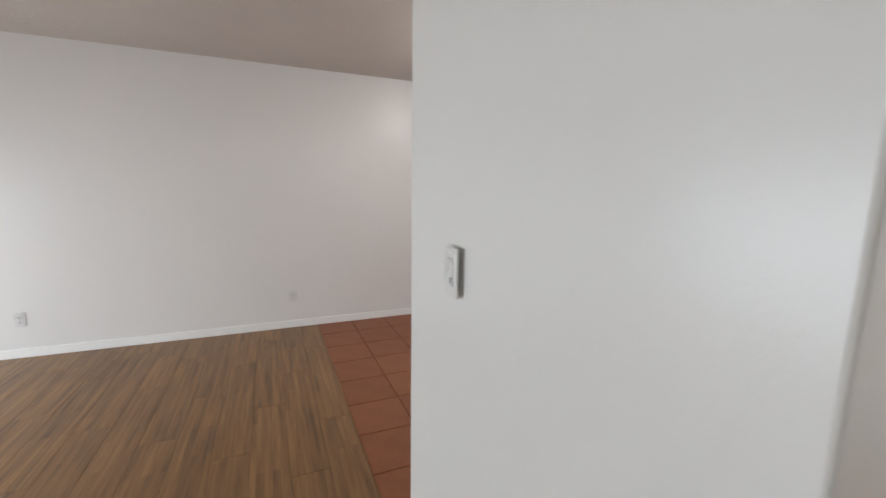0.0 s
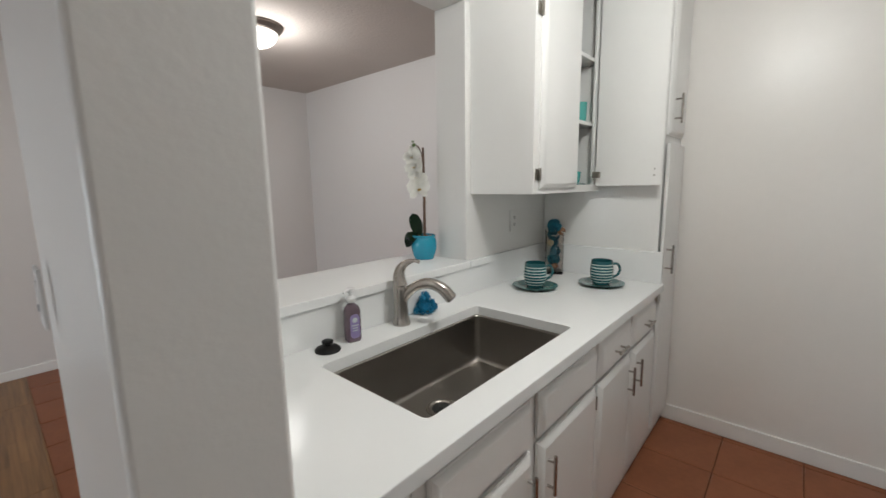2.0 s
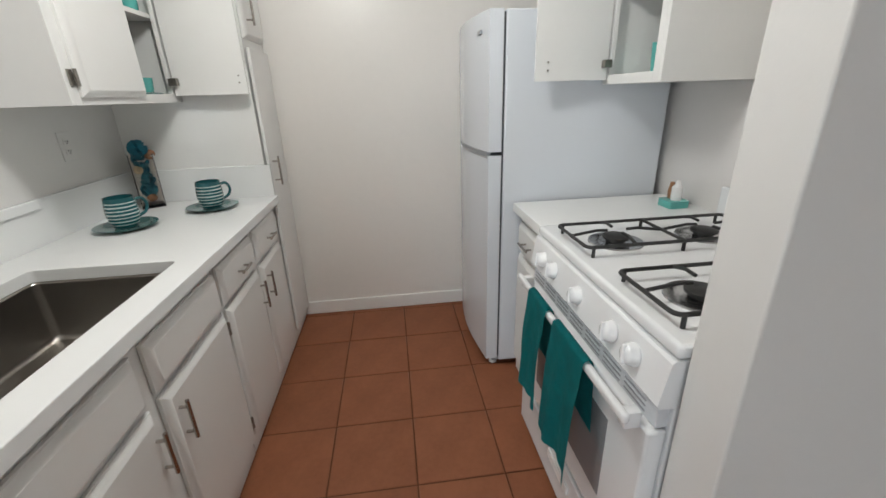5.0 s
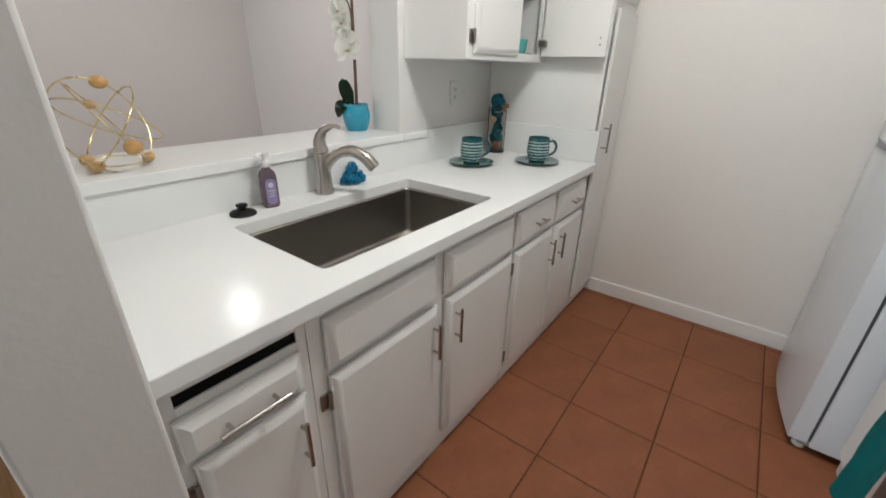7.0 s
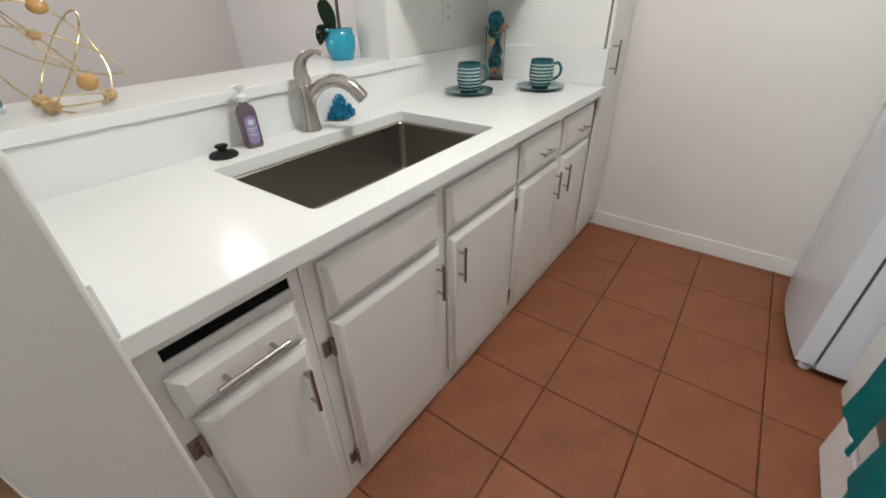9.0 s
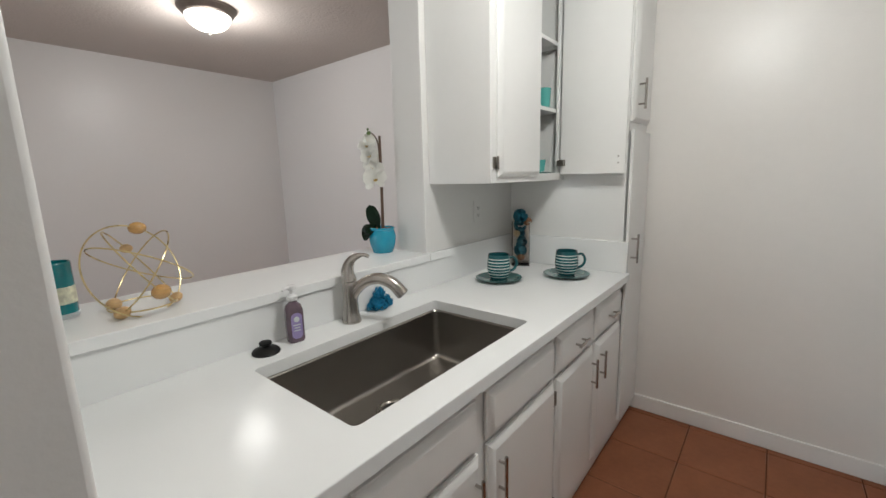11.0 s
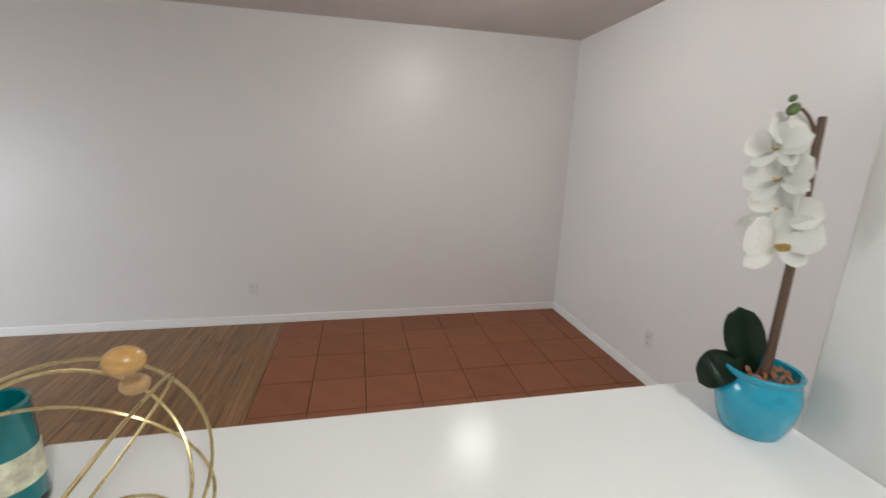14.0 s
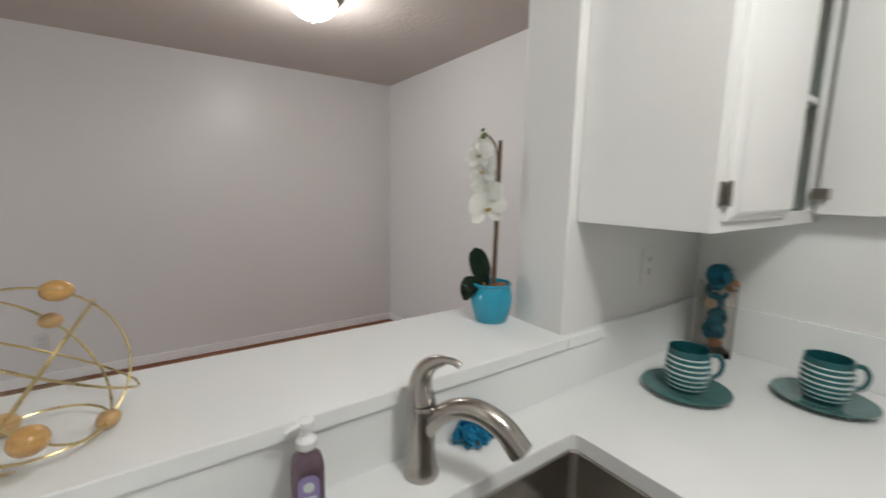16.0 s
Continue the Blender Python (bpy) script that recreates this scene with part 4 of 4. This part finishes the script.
part("stake", tube([(ox - 0.004, oy - 0.010, BAR + 0.08), (ox + 0.022, oy + 0.012, BAR + 0.36), (ox + 0.046, oy + 0.036, BAR + 0.542)], [0.0075, 0.007, 0.006], 10), STAKE, orchid, "brown wooden stake")
spike = curve_points([(ox - 0.008, oy - 0.008, BAR + 0.09), (ox + 0.010, oy + 0.002, BAR + 0.30), (ox + 0.022, oy + 0.016, BAR + 0.44), (ox + 0.018, oy + 0.022, BAR + 0.515), (ox - 0.006, oy + 0.026, BAR + 0.548), (ox - 0.030, oy + 0.028, BAR + 0.552)], 6)
part("stem", tube(spike, [0.0045 - 0.0025 * i / len(spike) for i in range(len(spike))], 8), STAKE, orchid, "thin curved flower stem")
for (x, y, z), r in (((ox - 0.031, oy + 0.028, BAR + 0.566), 0.0065), ((ox - 0.028, oy + 0.026, BAR + 0.550), 0.011)):
    one = bmesh.new()
    bmesh.ops.create_uvsphere(one, u_segments=12, v_segments=8, radius=r)
    moved(one, Matrix.Translation((x, y, z)) @ Euler((0, 1.1, 0.3)).to_matrix().to_4x4() @ Matrix.Diagonal((0.8, 0.8, 1.3, 1)))
    part("bud", one, BUDM, orchid, "closed green bud")


def blade(length, width, curl, cup, n=9, m=6, thick=0.0012, tip=0.6, droop=0.0):
    """A leaf or petal from the origin along +x, with its face up."""
    bm, rows = bmesh.new(), []
    for i in range(n + 1):
        u = i / n
        w = width * (0.12 + 0.88 * min(1, u / 0.45) ** 0.8) * math.sqrt(max(0.0, 1 - max(0, (u - 0.5) / 0.5) ** 2.6)) + 0.0004
        rows.append([bm.verts.new((length * u, w * (2 * k / m - 1), curl * u * u * length - droop * length * max(0, u - 0.45) ** 2 * 4 + cup * w * (2 * k / m - 1) ** 2)) for k in range(m + 1)])
    for a, b in zip(rows, rows[1:]):
        for k in range(m):
            bm.faces.new((a[k], b[k], b[k + 1], a[k + 1]))
    bmesh.ops.solidify(bm, geom=bm.faces[:], thickness=thick)
    return bm


def set_at(bm, at, direction, up):
    x = Vector(direction).normalized()
    z = (Vector(up) - x * x.dot(Vector(up))).normalized()
    y = z.cross(x)
    m = Matrix((x, y, z)).transposed().to_4x4()
    m.translation = Vector(at)
    return moved(bm, m)


part("leaf", set_at(blade(0.132, 0.030, 0.10, 0.25, 12, 8, thick=0.0016), (ox - 0.018, oy + 0.004, BAR + 0.100), (-0.22, 0.20, 0.95), (-0.60, -0.80, 0.0)), LEAF, orchid, "glossy dark green leaf")
part("leaf", set_at(blade(0.082, 0.031, 0.0, 0.18, 12, 8, droop=0.5, thick=0.0016), (ox - 0.030, oy + 0.012, BAR + 0.134), (-0.62, 0.22, -0.42), (-0.62, -0.45, 0.62)), LEAF, orchid, "glossy dark green leaf bent over the rim")


def flower(at, face, size, seed, spin=0.0):
    q = random.Random(seed)
    f = Vector(face).normalized()
    side = f.cross(Vector((0, 0, 1))).normalized()
    upv = side.cross(f)
    white = bmesh.new()
    for ang, ln, wd, back in ((0, 1.0, 0.30, 0.0), (128, 0.92, 0.27, 0.0), (232, 0.92, 0.27, 0.0), (70, 1.05, 0.52, 0.12), (290, 1.05, 0.52, 0.12)):
        a = radians(ang + spin + q.uniform(-8, 8))
        d = math.cos(a) * upv + math.sin(a) * side + f * (back + q.uniform(-0.1, 0.18))
        join(white, set_at(blade(size * ln, size * wd, q.uniform(-0.15, 0.2), q.uniform(0.0, 0.3), 7, 5, 0.0008, 0.75), Vector(at) + f * 0.002, d, f))
    fl = part("flower", white, PETAL, orchid, "white silk orchid blossom")
    lipm = bmesh.new()
    for ang in (180, 140, 220):
        a = radians(ang + spin)
        d = math.cos(a) * upv + math.sin(a) * side + f * 0.9
        join(lipm, set_at(blade(size * 0.36, size * 0.13, 0.5, 0.4, 5, 4, 0.001), Vector(at) + f * 0.004, d, f))
    part("lip", lipm, LIP, fl, "brown-speckled yellow centre")


# height along the spike, offset, facing, size, turn
for k, (dx, dy, dz, face, size, spin) in enumerate((
        (-0.006, -0.020, 0.340, (-0.35, -0.92, 0.10), 0.062, 6), (0.010, 0.012, 0.350, (0.75, 0.45, -0.1), 0.046, 0),
        (0.004, -0.012, 0.392, (-0.80, -0.45, 0.25), 0.050, -14), (0.024, -0.004, 0.405, (0.55, -0.80, 0.1), 0.050, 10),
        (-0.004, -0.004, 0.442, (-0.85, -0.35, 0.30), 0.050, 12), (0.016, 0.010, 0.455, (0.50, -0.75, 0.2), 0.046, -18),
        (-0.010, 0.004, 0.488, (-0.85, -0.35, 0.35), 0.044, 8), (0.002, 0.014, 0.512, (-0.15, -0.90, 0.35), 0.040, 18))):
    flower((ox + dx - 0.026, oy + dy + 0.024, BAR + dz), face, size, k + 11, spin)

# ---- small things on the small counter ----
dish = thing("soap_dish", (1.44, -1.80, TOP), "small aqua dish with a bottle beside the stove", "dish")
part("tray", loft([rounded(1.395, 1.485, -1.845, -1.755, z, r, 3) for z, r in ((TOP, 0.012), (TOP + 0.028, 0.012), (TOP + 0.030, 0.010))]), AQUA, dish)
part("bottle", lathe(1.43, -1.80, [(0.020, TOP + 0.0305), (0.021, TOP + 0.035), (0.021, TOP + 0.085), (0.012, TOP + 0.095), (0.008, TOP + 0.115), (0.001, TOP + 0.116)]), PUMP, dish)
part("brush", lathe(1.465, -1.80, [(0.012, TOP + 0.0305), (0.014, TOP + 0.06), (0.008, TOP + 0.10), (0.001, TOP + 0.101)], 14), BARK, dish)

# ---- ceiling lamps, switch, outlets ----
BRONZE = material("brushed_bronze", (0.19, 0.16, 0.14), 0.38, 0.9, vary=0.15, scale=30)
GLOW = emitter("lit_frosted_glass", (1.0, 0.95, 0.88), 4.0)


def ceiling_lamp(x, y, label):
    t = thing("ceiling_lamp", (x, y, CEIL), label, "ceiling lamp", "flush ceiling lamps")
    z = CEIL - 0.0005
    part("base", lathe(x, y, [(0.172, z), (0.172, z - 0.012), (0.160, z - 0.022), (0.152, z - 0.036), (0.134, z - 0.046), (0.001, z - 0.046)], 40), BRONZE, t, "brushed bronze base ring")
    dome = part("shade", lathe(x, y, [(0.132, z - 0.047)] + [(0.132 * math.cos(radians(a)), z - 0.047 - 0.090 * math.sin(radians(a))) for a in range(8, 89, 8)] + [(0.001, z - 0.137)], 36), GLOW, t, "lit frosted glass dome")
    dome.visible_shadow = False
    part("finial", lathe(x, y, [(0.001, z - 0.158), (0.008, z - 0.154), (0.010, z - 0.146), (0.005, z - 0.138), (0.001, z - 0.136)], 14), BRONZE, t)


ceiling_lamp(*LAMP_D, "lit frosted glass dome lamp with a bronze ring")
ceiling_lamp(*LAMP_K, "lit frosted glass dome lamp above the kitchen aisle")

PLATE = material("white_wall_plate", (0.66, 0.65, 0.635), 0.28, vary=0.02)


def outlet(m, label, name="power_outlet", face=PLATE):
    """A duplex outlet on a wall; m carries the plate's face from facing -y."""
    t = thing(name, m.translation, label, "outlet", "wall outlets")
    part("plate", moved(box(-0.035, 0.035, -0.006, -0.0003, -0.0575, 0.0575, 0.0025, 2), m), face, t)
    for dz in (-0.0195, 0.0195):
        s = part("socket", moved(box(-0.0165, 0.0165, -0.0085, -0.0055, dz - 0.014, dz + 0.014, 0.002), m), face, t)
        for dx in (-0.0065, 0.0065):
            part("slot", moved(box(dx - 0.0012, dx + 0.0012, -0.0092, -0.0084, dz - 0.003, dz + 0.006, 0), m), DARK, s)
        part("slot", moved(box(-0.0025, 0.0025, -0.0092, -0.0084, dz - 0.010, dz - 0.006, 0), m), DARK, s)


outlet(pose(-0.343, NORTH, 0.320), "white duplex outlet low on the dining room wall")
outlet(pose(-2.414, NORTH, 0.32), "white duplex outlet low on the living room wall")
outlet(pose(EAST, 2.603, 0.322, 0, 0, -90), "white duplex outlet low on the side wall")
outlet(pose(1.742, LOW_S, 1.238), "white outlet above the kitchen counter", face=STUBPAINT)
sw = thing("light_switch", (STUB_W + 0.013, 0.60, 1.234), "white rocker light switch with a dimmer slider", "switch")
wm = pose(STUB_W + 0.013, 0.60, 1.234, 0, 0, -90)
part("plate", moved(box(-0.036, 0.036, -0.006, -0.0003, -0.060, 0.060, 0.0025, 2), wm), PLATE, sw)
part("rocker", moved(box(-0.0165, 0.0165, -0.0080, -0.0055, -0.033, 0.033, 0.002), wm), PLATE, sw)
part("slider", moved(box(0.004, 0.010, -0.0105, -0.0078, -0.026, -0.012, 0.001), wm), GREY, sw)

# ---- floor pieces ----
def tile_mesh(w, d, material_, name, bevel=0.004, h=0.006):
    b = bevel
    rings = [[(x, y, z) for x, y in ((i, i), (w - i, i), (w - i, d - i), (i, d - i))] for i, z in ((0, -h), (0, -0.003), (b * 0.5, -0.0006), (b, 0))]
    return mesh_of(loft(rings, cap0=False), name, material_)


def lay(name, material_, x0, x1, y0, y1, xs, ys, pitch_x, pitch_y, gap, stagger=0.0):
    """Pieces on a grid that passes through (xs, ys), cut at the region's edges."""
    meshes = {}
    i = math.floor((x0 - xs) / pitch_x)
    while xs + i * pitch_x < x1:
        a, b = max(x0, xs + i * pitch_x + gap / 2), min(x1, xs + (i + 1) * pitch_x - gap / 2)
        off = ys + (stagger * pitch_y * ((i * 0.383) % 1) if stagger else 0)
        j = math.floor((y0 - off) / pitch_y)
        while off + j * pitch_y < y1:
            c, d = max(y0, off + j * pitch_y + gap / 2), min(y1, off + (j + 1) * pitch_y - gap / 2)
            if b - a > 0.012 and d - c > 0.012:
                key = (round(b - a, 3), round(d - c, 3))
                if key not in meshes:
                    meshes[key] = tile_mesh(b - a, d - c, material_, name, 0.004 if material_ is TILE else 0.001)
                ob = new(name, meshes[key])
                ob.location = (a, c, random.uniform(-0.0006, 0.0004) if material_ is TILE else 0)
                ob.parent = floor
            j += 1
        i += 1


lay("tile", TILE, WOOD + 0.004, EAST - 0.002, LOW_N, NORTH - 0.002, 0.237, 2.955, 0.348, 0.349, 0.0065)
lay("tile", TILE, STUB_E, EAST_K - 0.002, SOUTH, 0.10, 0.324, -0.281, 0.3460, 0.3445, 0.0055)
lay("plank", OAK, WEST, WOOD - 0.004, SOUTH, NORTH - 0.002, -0.104, 0.2, 0.190, 1.21, 0.0006, 1.0)
lay("plank", OAK, WOOD - 0.0038, STUB_E - 0.004, SOUTH, STUB_S, -0.104, 0.2, 0.190, 1.21, 0.0006, 1.0)
setting("floor_trim", box(WOOD - 0.004, WOOD + 0.004, STUB_N, NORTH - 0.014, -0.004, 0.002, 0.001), OAK, "thin wooden strip between planks and tiles", "trim")
